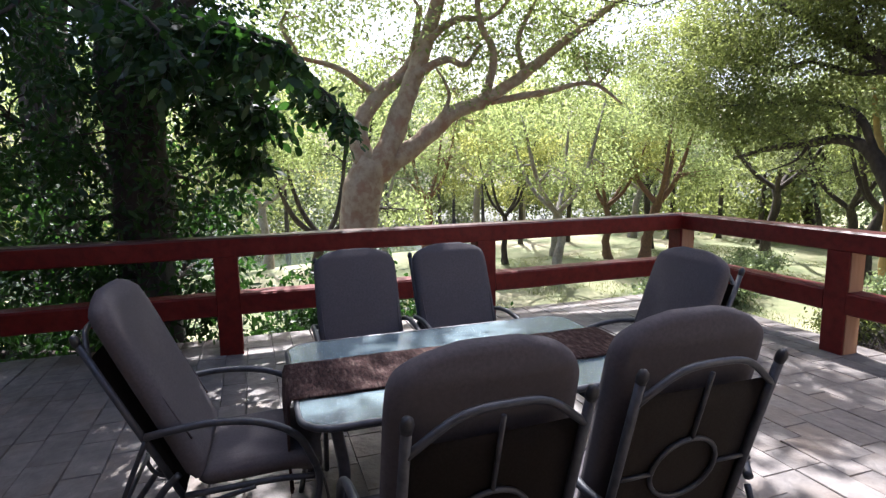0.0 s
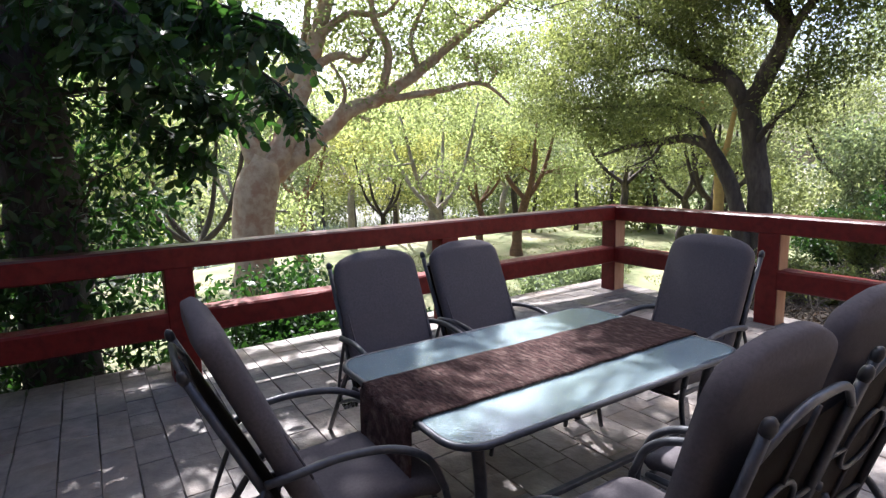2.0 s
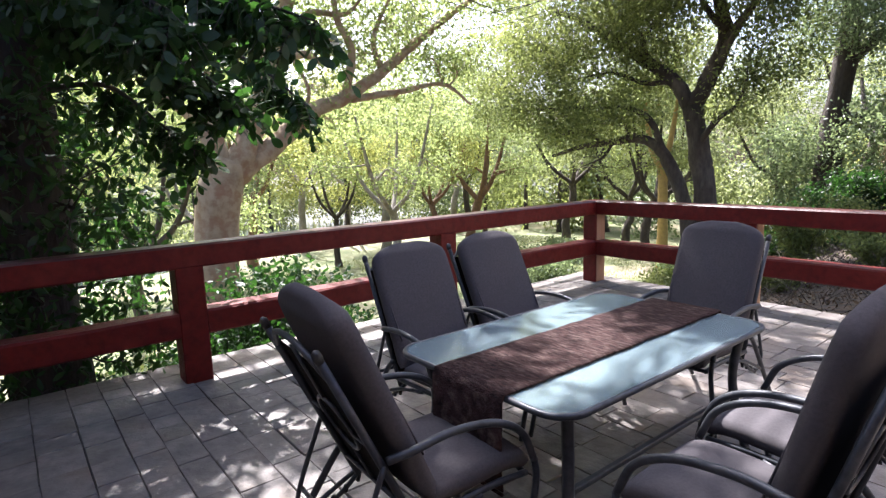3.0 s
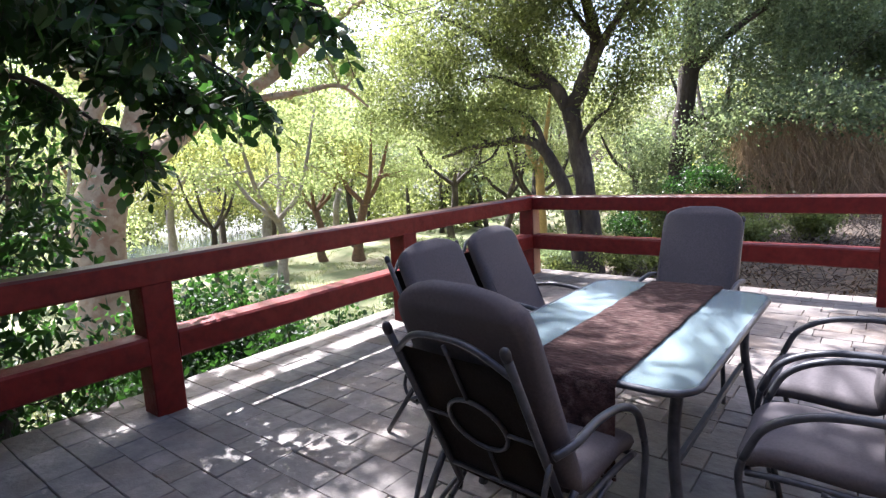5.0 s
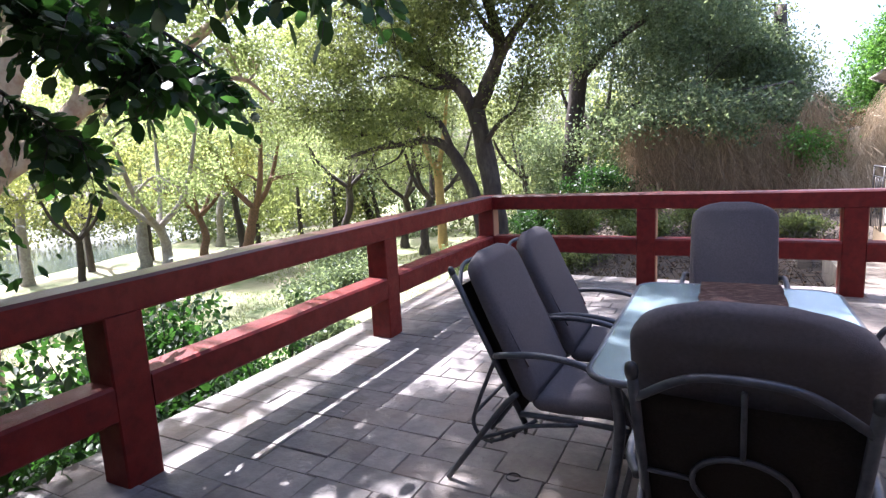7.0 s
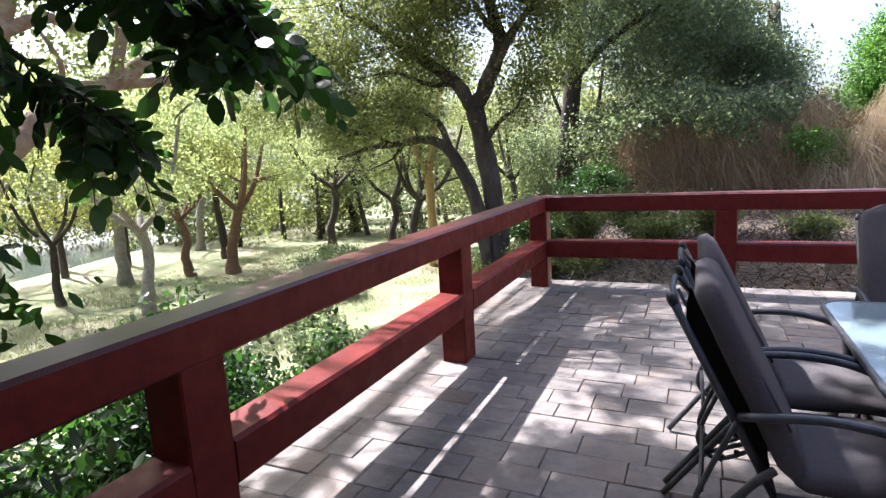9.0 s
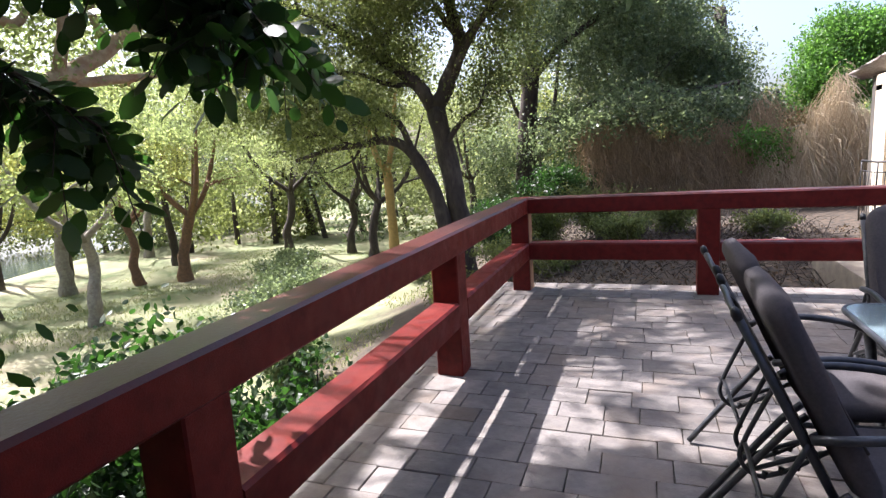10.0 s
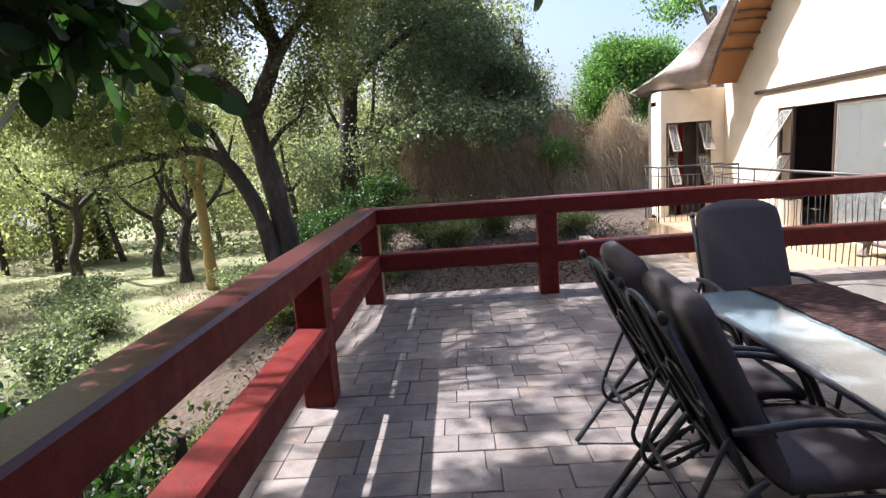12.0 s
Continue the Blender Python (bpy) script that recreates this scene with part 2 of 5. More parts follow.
def tube_data(line, radius=0.012, sides=8, rough=0.0, seed=0.0, cap=True):
    """Verts and faces of a round tube along a line of points."""
    verts, faces = [], []
    n = len(line)
    side = None
    for i, q in enumerate(line):
        c = Vector(q[:3])
        r = q[3] if len(q) > 3 else radius
        d = (Vector(line[min(i + 1, n - 1)][:3]) - Vector(line[max(i - 1, 0)][:3]))
        d = d.normalized() if d.length > 1e-9 else Vector((0, 0, 1))
        if side is None:
            side = d.orthogonal().normalized()
        side = (side - d * side.dot(d)).normalized()
        up = d.cross(side)
        for k in range(sides):
            a = 2 * math.pi * k / sides
            off = side * math.cos(a) + up * math.sin(a)
            rr = r
            if rough:
                rr *= 1 + rough * noise.noise(c * (0.9 / max(r, 0.05)) * 0.5 + off * 1.3 + Vector((seed, seed, seed)))
            verts.append(c + off * rr)
    for i in range(n - 1):
        for k in range(sides):
            a, b = i * sides + k, i * sides + (k + 1) % sides
            faces.append((a, b, b + sides, a + sides))
    if cap:
        faces.append(tuple(range(sides - 1, -1, -1)))
        faces.append(tuple(range((n - 1) * sides, n * sides)))
    return verts, faces


def tube(name, points, radius, material, parent=None, steps=5, sides=8, label="", straight=False):
    line = points if straight else smooth_line(points, steps)
    v, f = tube_data(line, radius, sides)
    return put(name, mesh_of(name, v, f, material, True), parent, label)


rng = np.random.default_rng(7)


def leaves_mesh(name, centres, length, material, width=0.45, droop=0.3, spread=0.35, fine=False):
    """One mesh of many separate leaves: each a folded rhomb, or a six-cornered blade when fine."""
    c = np.asarray(centres, float)
    n = len(c)
    d = rng.normal(size=(n, 3))
    d[:, 2] -= droop * 1.6
    d /= np.linalg.norm(d, axis=1)[:, None]
    s = rng.normal(size=(n, 3))
    s -= (s * d).sum(1)[:, None] * d
    s /= np.linalg.norm(s, axis=1)[:, None]
    nn = np.cross(d, s)
    L = (length * (1 + spread * rng.uniform(-1, 1, n)))[:, None]
    W = L * width * 0.5
    if fine:
        rows = [c, c + d * L * .25 + s * W * .85 + nn * W * .25, c + d * L * .62 + s * W + nn * W * .2, c + d * L, c + d * L * .62 - s * W + nn * W * .2, c + d * L * .25 - s * W * .85 + nn * W * .25]
        tri = [(0, 1, 2), (0, 2, 3), (0, 3, 4), (0, 4, 5)]
    else:
        rows = [c, c + d * L * .5 + s * W, c + d * L + nn * L * 0.12, c + d * L * .5 - s * W]
        tri = [(0, 1, 2), (0, 2, 3)]
    k = len(rows)
    verts = np.stack(rows, 1).reshape(-1, 3)
    base = (np.arange(n) * k)[:, None, None]
    loops = (base + np.array(tri)[None]).reshape(-1)
    me = bpy.data.meshes.new(name)
    me.vertices.add(len(verts))
    me.vertices.foreach_set("co", verts.ravel())
    me.loops.add(len(loops))
    me.loops.foreach_set("vertex_index", loops.astype(np.int32))
    m = n * len(tri)
    me.polygons.add(m)
    me.polygons.foreach_set("loop_start", (np.arange(m) * 3).astype(np.int32))
    me.materials.append(material)
    me.update(calc_edges=True)
    return me


def clump_points(clumps, count, twig=0.35, per=26):
    """Leaf places for a crown: clumps are (x, y, z, rx, ry, rz); leaves sit in sprays round twig tips, with gaps between."""
    w = np.array([c[3] * c[4] * c[5] for c in clumps]) ** 0.67
    w /= w.sum()
    out, tips = [], []
    for c, share in zip(clumps, w):
        m = max(3, int(count * share / per))
        q = rng.normal(size=(m, 3))
        q /= np.linalg.norm(q, axis=1)[:, None]
        q *= rng.uniform(0.35, 1.0, (m, 1)) ** 0.6
        t = np.array(c[:3]) + q * np.array(c[3:6])
        tips.append(t)
        a = t[:, None, :] + rng.normal(size=(m, per, 3)) * twig * np.array([1, 1, 0.6])
        out.append(a.reshape(-1, 3))
    return np.concatenate(out), tips


def make_tree(name, limbs, clumps, bark, leaf, count, length, label, width=0.5, twig=0.4, per=26, twigs=5, sides=10, category="tree", droop=0.3, fine=False, extra=None, crown_label="", thin=1.0):
    """A tree: limbs are lines of (x, y, z, radius), the first is the trunk; every clump gets boughs from the nearest limb."""
    base = limbs[0][0]
    root = new(name)
    root.matrix_basis = Matrix.Translation((base[0], base[1], base[2]))
    off = np.array(base[:3])
    nodes, verts, faces = [], [], []

    def add(line, sd):
        v, f = tube_data(line, sides=sd, rough=0.28, seed=len(verts) * 0.01)
        o = len(verts)
        verts.extend(v)
        faces.extend([tuple(i + o for i in q) for q in f])

    for limb in limbs:
        line = smooth_line(limb, 6)
        line = [np.array([*(q[:3] - off), q[3]]) for q in line]
        nodes.extend(line[2:])
        add(line, sides)
    pts, tips = clump_points(clumps, count, twig, per)
    nd = np.array(nodes)
    for c, t in zip(clumps, tips):
        cc = np.array(c[:3]) - off
        dist = np.linalg.norm(nd[:, :3] - cc, axis=1) + np.maximum(0, nd[:, 2] - cc[2]) * 1.5
        a = nd[np.argmin(dist)]
        mid = (a[:3] + cc) / 2 + rng.normal(size=3) * 0.12 * np.linalg.norm(cc - a[:3]) + np.array([0, 0, 0.08 * np.linalg.norm(cc - a[:3])])
        r = min(a[3] * 0.6, 0.02 + 0.022 * np.linalg.norm(cc - a[:3])) * thin
        bough = smooth_line([(*a[:3], r), (*mid, r * 0.75), (*cc, r * 0.45)], 4)
        add(bough, 6)
        for tip in t[rng.permutation(len(t))[:twigs]]:
            s = bough[int(rng.integers(3, len(bough)))]
            e = tip - off
            m2 = (s[:3] + e) / 2 + rng.normal(size=3) * 0.1
            add(smooth_line([(*s[:3], r * 0.35), (*m2, r * 0.25), (*e, r * 0.1)], 3), 4)
    put("trunk", mesh_of("trunk", verts, faces, bark, True), root)
    me = leaves_mesh("crown", pts - off, length, leaf, width, droop, fine=fine)
    put("crown", me, root, crown_label)
    tagged(root, label, category)
    return root


# ---- ground ----
def lift(x, y):
    """Height of the ground: a low lawn by the river, a bank up to the house."""
    def st(a, b, v):
        t = min(1, max(0, (v - a) / (b - a)))
        return t * t * (3 - 2 * t)
    up = max(st(-9.5, 3.0, x + 0.12 * y), 0) * 3.7
    z = -5.0 + up
    z -= 0.9 * st(0, 1, (-x - 0.3 * y - 33) / 8)
    return z + 0.10 * noise.noise(Vector((x * 0.25, y * 0.25, 0))) + 0.03 * noise.noise(Vector((x, y, 3)))


def make_ground():
    xs = np.concatenate([np.linspace(-400, -70, 12), np.linspace(-64, 30, 140), np.linspace(36, 400, 12)])
    ys = np.concatenate([np.linspace(-400, -40, 10), np.linspace(-34, 60, 130), np.linspace(66, 400, 12)])
    v = [(x, y, lift(x, y)) for y in ys for x in xs]
    w = len(xs)
    f = [(j * w + i, j * w + i + 1, (j + 1) * w + i + 1, (j + 1) * w + i) for j in range(len(ys) - 1) for i in range(w - 1)]
    ob = put("ground", mesh_of("ground", v, f, GRASS_SOIL, True))
    tagged(ob, "pale sandy lawn with dry grass sloping to the river", "ground", kind="structure")


make_ground()
wv = [(-400, -400, -5.45), (-20, -400, -5.45), (-20, 400, -5.45), (-400, 400, -5.45)]
tagged(put("water", mesh_of("water", wv, [(0, 1, 2, 3)], WATER)), "slow grey-green river behind the trees", "water", kind="structure")

# ---- deck ----
DX0, DX1, DY0, DY1 = -0.55, 9.0, -11.0, 0.40
deck = part("floor", box(DX0, DY0, -0.45, DX1, DY1, -0.025), MORTAR, None)
tagged(deck, "raised terrace floor of grey stone pavers in shade and sun", "floor", kind="structure")
for i, (x, y) in enumerate(((-0.2, -10.0), (-0.2, -5.0), (-0.2, 0.1), (4.0, 0.1), (8.5, 0.1))):
    tagged(part("pillar_%d" % (i + 1), box(x - 0.2, y - 0.2, -5.4, x + 0.2, y + 0.2, -0.45, 0.02), CONCRETE, None), "plain concrete pillar under the terrace", "pillar", kind="structure")

# ---- railing ----
POST, R_TOP, R_LOW = 0.20, (0.876, 1.05), (0.355, 0.543)


def rail_beam(name, a, b, z, parent, along_y):
    """A heavy timber beam with eased, slightly uneven edges and a weathered top board."""
    n = 14
    bm = bmesh.new()
    prof = [(-POST, z[0] + 0.012), (-POST + 0.012, z[0]), (-0.012, z[0]), (0, z[0] + 0.012), (0, z[1] - 0.016), (-0.016, z[1]), (-POST + 0.016, z[1]), (-POST, z[1] - 0.016)]
    rings = []
    for i in range(n + 1):
        s = a + (b - a) * i / n
        w = 0.0045 * noise.noise(Vector((s * 1.7, z[0] * 5, 1.0 if along_y else 7.0)))
        ring = []
        for k, (u, h) in enumerate(prof):
            e = 0.003 * noise.noise(Vector((s * 5, k, z[0])))
            ring.append(bm.verts.new((u + e, s, h + w + e) if along_y else (s, -u + e, h + w + e)))
        rings.append(ring)
    m = len(prof)
    for i in range(n):
        for k in range(m):
            fc = bm.faces.new((rings[i][k], rings[i][(k + 1) % m], rings[i + 1][(k + 1) % m], rings[i + 1][k]))
            if k in (5, 6, 4):
                fc.material_index = 1
    bm.faces.new(rings[0])
    bm.faces.new(rings[-1])
    bmesh.ops.recalc_face_normals(bm, faces=bm.faces[:])
    ob = part(name, bm, RED, parent)
    ob.data.materials.append(RAIL_TOP if z[1] > 0.7 else RED)
    return ob


def railing(label, posts, ends, along_y):
    root = new("railing")
    stops = [ends[0]]
    for p in posts:
        p0, p1 = p, p + POST
        if along_y:
            part("post", box(-POST + 0.002, p0, -0.02, -0.002, p1, R_TOP[0] + 0.01, 0.008), RED, root)
        else:
            part("post", box(p0, 0.002, -0.02, p1, POST - 0.002, R_TOP[0] + 0.01, 0.008), RED, root)
            # thin tan face on the +x side of the post
            part("bare_face", box(p1, 0.022, 0.0, p1 + 0.006, POST - 0.02, R_TOP[0], 0.002), TAN_WOOD, root, "tan timber side of the post")
        stops += [p0, p1]
    rail_beam("top_rail", ends[0], ends[1], R_TOP, root, along_y)
    stops.append(ends[1])
    for a, b in zip(stops[0::2], stops[1::2]):
        if b - a > 0.02:
            rail_beam("lower_rail", a, b, R_LOW, root, along_y)
    return tagged(root, label, "railing")


railing("heavy red-stained timber railing along the lawn side", [-9.93, -7.45, -4.977, -2.51], (-10.9, 0.0), True)
railing("heavy red-stained timber railing facing the house garden", [1.726, 3.638, 5.56, 7.5], (0.0, 8.95), False)
corner = new("railing")
part("post", box(-POST, 0.0, -0.02, -0.002, POST, R_TOP[1] - 0.002, 0.008), RED, corner)
part("bare_face", box(-0.004, 0.022, 0.0, 0.004, POST - 0.02, R_TOP[0], 0.002), TAN_WOOD, corner, "tan timber side of the post")
tagged(corner, "red-stained timber corner post where the two railings meet", "railing")


# ---- table ----
def rounded_plate(x0, y0, x1, y1, r, z0, z1, k=8):
    bm = bmesh.new()
    ring = []
    for cx, cy, a0 in ((x1 - r, y1 - r, 0), (x0 + r, y1 - r, 90), (x0 + r, y0 + r, 180), (x1 - r, y0 + r, 270)):
        for i in range(k + 1):
            a = radians(a0 + 90 * i / k)
            ring.append((cx + r * math.cos(a), cy + r * math.sin(a)))
    lo = [bm.verts.new((x, y, z0)) for x, y in ring]
    hi = [bm.verts.new((x, y, z1)) for x, y in ring]
    bm.faces.new(hi)
    bm.faces.new(lo[::-1])
    n = len(ring)
    for i in range(n):
        bm.faces.new((lo[i], lo[(i + 1) % n], hi[(i + 1) % n], hi[i]))
    return bm, ring


def glass_top():
    m = bpy.data.materials.new("rippled_glass")
    m.use_nodes = True
    n, l = m.node_tree.nodes, m.node_tree.links
    p = n["Principled BSDF"]
    p.inputs["Base Color"].default_value = (0.34, 0.44, 0.47, 1)
    p.inputs["Roughness"].default_value = 0.12
    p.inputs["Transmission Weight"].default_value = 0.6
    p.inputs["IOR"].default_value = 1.5
    tc = n.new("ShaderNodeTexCoord")
    v = n.new("ShaderNodeTexVoronoi")
    v.feature, v.inputs["Scale"].default_value = "SMOOTH_F1", 52.0
    l.new(tc.outputs["Object"], v.inputs["Vector"])
    b = n.new("ShaderNodeBump")
    b.inputs["Strength"].default_value, b.inputs["Distance"].default_value = 0.16, 0.005
    l.new(v.outputs["Distance"], b.inputs["Height"])
    l.new(b.outputs[0], p.inputs["Normal"])
    return m


GLASS_TOP = glass_top()
TX0, TX1, TY0, TY1, TZ = 2.14, 3.20, -4.51, -2.83, 0.71


def make_table():
    root = new("patio_table")
    root.matrix_basis = Matrix.Translation(((TX0 + TX1) / 2, (TY0 + TY1) / 2, 0))
    hx, hy = (TX1 - TX0) / 2, (TY1 - TY0) / 2
    bm, _ = rounded_plate(-hx + 0.02, -hy + 0.02, hx - 0.02, hy - 0.02, 0.12, TZ - 0.008, TZ - 0.001)
    part("glass_top", bm, GLASS_TOP, root, "rippled frosted glass")
    _, ring = rounded_plate(-hx + 0.012, -hy + 0.012, hx - 0.012, hy - 0.012, 0.128, 0, 1)
    ring = [(x, y, TZ - 0.012) for x, y in ring]
    v, f = tube_data(ring + ring[:1], 0.014, 8, cap=False)
    put("rim", mesh_of("rim", v, f, STEEL, True), root, "rounded grey steel rim")
    for sx in (-1, 1):
        part("side_rail", box(sx * (hx - 0.13) - 0.014, -hy + 0.17, TZ - 0.085, sx * (hx - 0.13) + 0.014, hy - 0.17, TZ - 0.05, 0.004), STEEL, root)
        for sy in (-1, 1):
            tube("leg", [(sx * (hx - 0.10), sy * (hy - 0.14), TZ - 0.03), (sx * (hx - 0.12), sy * (hy - 0.17), 0.4), (sx * (hx - 0.06), sy * (hy - 0.10), 0.0)], 0.024, STEEL, root)
            part("bracket", box(sx * (hx - 0.13) - 0.02, sy * (hy - 0.40) - 0.02, TZ - 0.10, sx * (hx - 0.13) + 0.02, sy * (hy - 0.40) + 0.02, TZ - 0.02, 0.004), STEEL, root)
        part("foot_rail", box(sx * (hx - 0.13) - 0.014, -hy + 0.18, 0.30, sx * (hx - 0.13) + 0.014, hy - 0.18, 0.325, 0.004), STEEL, root)
    for sy in (-1, 1):
        part("end_rail", box(-hx + 0.13, sy * (hy - 0.18) - 0.014, TZ - 0.085, hx - 0.13, sy * (hy - 0.18) + 0.014, TZ - 0.05, 0.004), STEEL, root)
    tagged(root, "rectangular rippled glass patio table with grey steel frame", "table")
    # runner: one woven strip with both ends hanging down
    bm = bmesh.new()
    rows, prev = [], None
    line = [(TY0 - 0.022, 0.33), (TY0 - 0.034, 0.45), (TY0 - 0.03, 0.58), (TY0 - 0.026, 0.69), (TY0 - 0.012, TZ + 0.012)]
    line += [(TY0 + (TY1 - TY0) * i / 24, TZ + 0.012) for i in range(1, 24)]
    line += [(TY1 + 0.012, TZ + 0.012), (TY1 + 0.026, 0.69), (TY1 + 0.03, 0.62)]
    nx = 12
    for y, z in line:
        row = []
        for i in range(nx + 1):
            x = 2.50 + 0.42 * i / nx
            e = 0.006 * noise.noise(Vector((x * 9, y * 9, z * 6)))
            edge = 0.010 * noise.noise(Vector((y * 14, z * 14, i))) if i in (0, nx) else 0
            row.append(bm.verts.new((x + edge * 1.4, y + (e if z < TZ else 0), z + abs(e) * 0.6)))
        if prev:
            for i in range(nx):
                bm.faces.new((prev[i], prev[i + 1], row[i + 1], row[i]))
        prev = row
    bmesh.ops.recalc_face_normals(bm, faces=bm.faces[:])
    bmesh.ops.solidify(bm, geom=bm.faces[:], thickness=0.007)
    ob = part("table_runner", bm, RUNNER, None, smooth=True)
    for y, z in ((TY0 - 0.026, 0.322), (TY1 + 0.034, 0.612)):
        tube("hem", [(2.497, y, z), (2.60, y - 0.003, z + 0.003), (2.75, y + 0.003, z - 0.002), (2.923, y, z)], 0.007, RUNNER, ob, sides=6, label="rolled woven hem")
    tagged(ob, "dark brown woven reed runner laid along the glass table", "table runner")


make_table()


# ---- chairs ----
def cushion(pts, width, thick, r_end, material_name, parent, arch=True, n=14):
    """A padded slab along a line in the x-z plane, rounded over its edges, with an arched far end."""
    line = smooth_line([(p[0], 0, p[1]) for p in pts], 8)
    bm = bmesh.new()
    rings = []
    total = len(line) - 1
    for i, q in enumerate(line):
        d = Vector(line[min(i + 1, total)]) - Vector(line[max(i - 1, 0)])
        d.normalize()
        nrm = Vector((-d.z, 0, d.x))
        t = i / total
        half = width / 2
        if arch:
            s = max(0.0, (t - 0.70) / 0.30)
            half *= max(0.0, 1 - (s * 0.955) ** 3.2) ** 0.5
        else:
            s = max(0, (abs(t - 0.5) - 0.42) / 0.08)
            half *= 1 - 0.06 * s * s
        endp = min(1, 0.45 + 4.5 * min(t, 1 - t))
        ring = []
        for k in range(n):
            a = 2 * math.pi * k / n
            cy, cz = math.cos(a), math.sin(a)
            y = half * math.copysign(abs(cy) ** 0.35, cy)
            h = thick / 2 * math.copysign(abs(cz) ** 0.5, cz) * endp
            h *= 1 + 0.10 * noise.noise(Vector((t * 4, y * 6, 2)))
            ring.append(bm.verts.new(Vector(q[:3]) + Vector((0, y, 0)) + nrm * h))
        rings.append(ring)
    for i in range(total):
        for k in range(n):
            bm.faces.new((rings[i][k], rings[i][(k + 1) % n], rings[i + 1][(k + 1) % n], rings[i + 1][k]))
    bm.faces.new(rings[0])
    bm.faces.new(rings[-1])
    bmesh.ops.recalc_face_normals(bm, faces=bm.faces[:])
    return part(material_name, bm, CUSHION, parent, smooth=True)


def make_chair(recline=0.0, head=1.152):
    """Faces +x; the origin lies on the floor under the seat. recline: degrees by which the back leans further."""
    root = new("garden_chair")
    ca, sa = math.cos(radians(recline)), math.sin(radians(recline))

    def lean(x, z):
        dx, dz = x + 0.08, z - 0.42
        return (-0.08 + dx * ca - dz * sa, 0.42 + dx * sa + dz * ca)

    # back frame line: from the seat to the top
    def back(s, off=0.0):
        off -= 0.022
        return lean(-0.09 - 0.285 * s + off * -0.92, 0.40 + 0.665 * s + off * -0.38)
    W = 0.235
    cushion([(0.40, 0.435), (0.28, 0.465), (0.05, 0.455), (-0.07, 0.455)], 0.50, 0.085, 0.05, "seat_cushion", root, arch=False)
    cushion([lean(-0.062 - 0.397 * (head - 0.47) * s, 0.47 + (head - 0.47) * s) for s in (0, 0.13, 0.47, 0.81, 1.0)], 0.522, 0.095, 0.05, "back_cushion", root)
    # seams of the cushion cover
    for s in (-1, 1):
        line = [(-0.075, s * 0.228, 0.62), (-0.155, s * 0.235, 0.80), (-0.252, s * 0.222, 1.0), (-0.295, s * 0.14, 1.09), (-0.305, 0, 1.115)]
        line = [(lean(p[0], p[2])[0], p[1], lean(p[0], p[2])[1]) for p in line]
        tube("piping", line, 0.005, CUSHION, root, sides=5)
    for s in (-1, 1):
        a, b = back(-0.05, 0.06), back(1.0, 0.06)
        tube("back_post", [(a[0], s * W, a[1]), (b[0], s * W, b[1])], 0.014, STEEL, root, straight=True)
        v, f = tube_data([(b[0] + 0.004, s * W, b[1] - 0.012, 0.015), (b[0] - 0.003, s * W, b[1] + 0.006, 0.017), (b[0] - 0.008, s * W, b[1] + 0.020, 0.014), (b[0] - 0.012, s * W, b[1] + 0.028, 0.005)], sides=10)
        put("knob", mesh_of("knob", v, f, PLASTIC, True), root)
    p, q = back(0.88, 0.062), back(1.0, 0.066)
    tube("arch_bar", [(p[0], -W, p[1]), (q[0], -W * 0.5, q[1] + 0.005), (q[0] - 0.004, 0, q[1] + 0.02), (q[0], W * 0.5, q[1] + 0.005), (p[0], W, p[1])], 0.011, STEEL, root)
    ring = []
    for i in range(25):
        a = 2 * math.pi * i / 24
        c = back(0.50 + 0.155 * math.sin(a), 0.062)
        ring.append((c[0], 0.115 * math.cos(a), c[1]))
    v, f = tube_data(ring, 0.008, 6, cap=False)
    put("ring_ornament", mesh_of("ring_ornament", v, f, STEEL, True), root)
    for s0, s1 in ((0.655, 0.98), (0.10, 0.345)):
        a, b = back(s0, 0.062), back(s1, 0.062)
        tube("spindle", [(a[0], 0, a[1]), (b[0], 0, b[1])], 0.007, STEEL, root, straight=True, sides=6)
    a = back(0.5, 0.062)
    for s in (-1, 1):
        tube("spindle", [(a[0], s * 0.115, a[1]), (a[0], s * W, a[1])], 0.007, STEEL, root, straight=True, sides=6)
    a = back(0.10, 0.062)
    tube("lower_bar", [(a[0], -W, a[1]), (a[0], W, a[1])], 0.009, STEEL, root, straight=True)
    # sling behind the cushion
    bm = bmesh.new()
    g = []
    for i in range(7):
        c = back(0.02 + 0.88 * i / 6, 0.048)
        g.append([bm.verts.new((c[0] - 0.006 * math.sin(math.pi * j / 6), -W + 2 * W * j / 6, c[1])) for j in range(7)])
    for i in range(6):
        for j in range(6):
            bm.faces.new((g[i][j], g[i][j + 1], g[i + 1][j + 1], g[i + 1][j]))
    bmesh.ops.solidify(bm, geom=bm.faces[:], thickness=0.003)
    part("sling", bm, SLING, root, smooth=True)
    # seat frame
    for s in (-1, 1):
        tube("seat_rail", [(-0.12, s * 0.25, 0.40), (0.2, s * 0.25, 0.41), (0.37, s * 0.25, 0.40)], 0.013, STEEL, root)
    tube("front_bar", [(0.36, -0.25, 0.40), (0.385, -0.12, 0.405), (0.385, 0.12, 0.405), (0.36, 0.25, 0.40)], 0.012, STEEL, root)
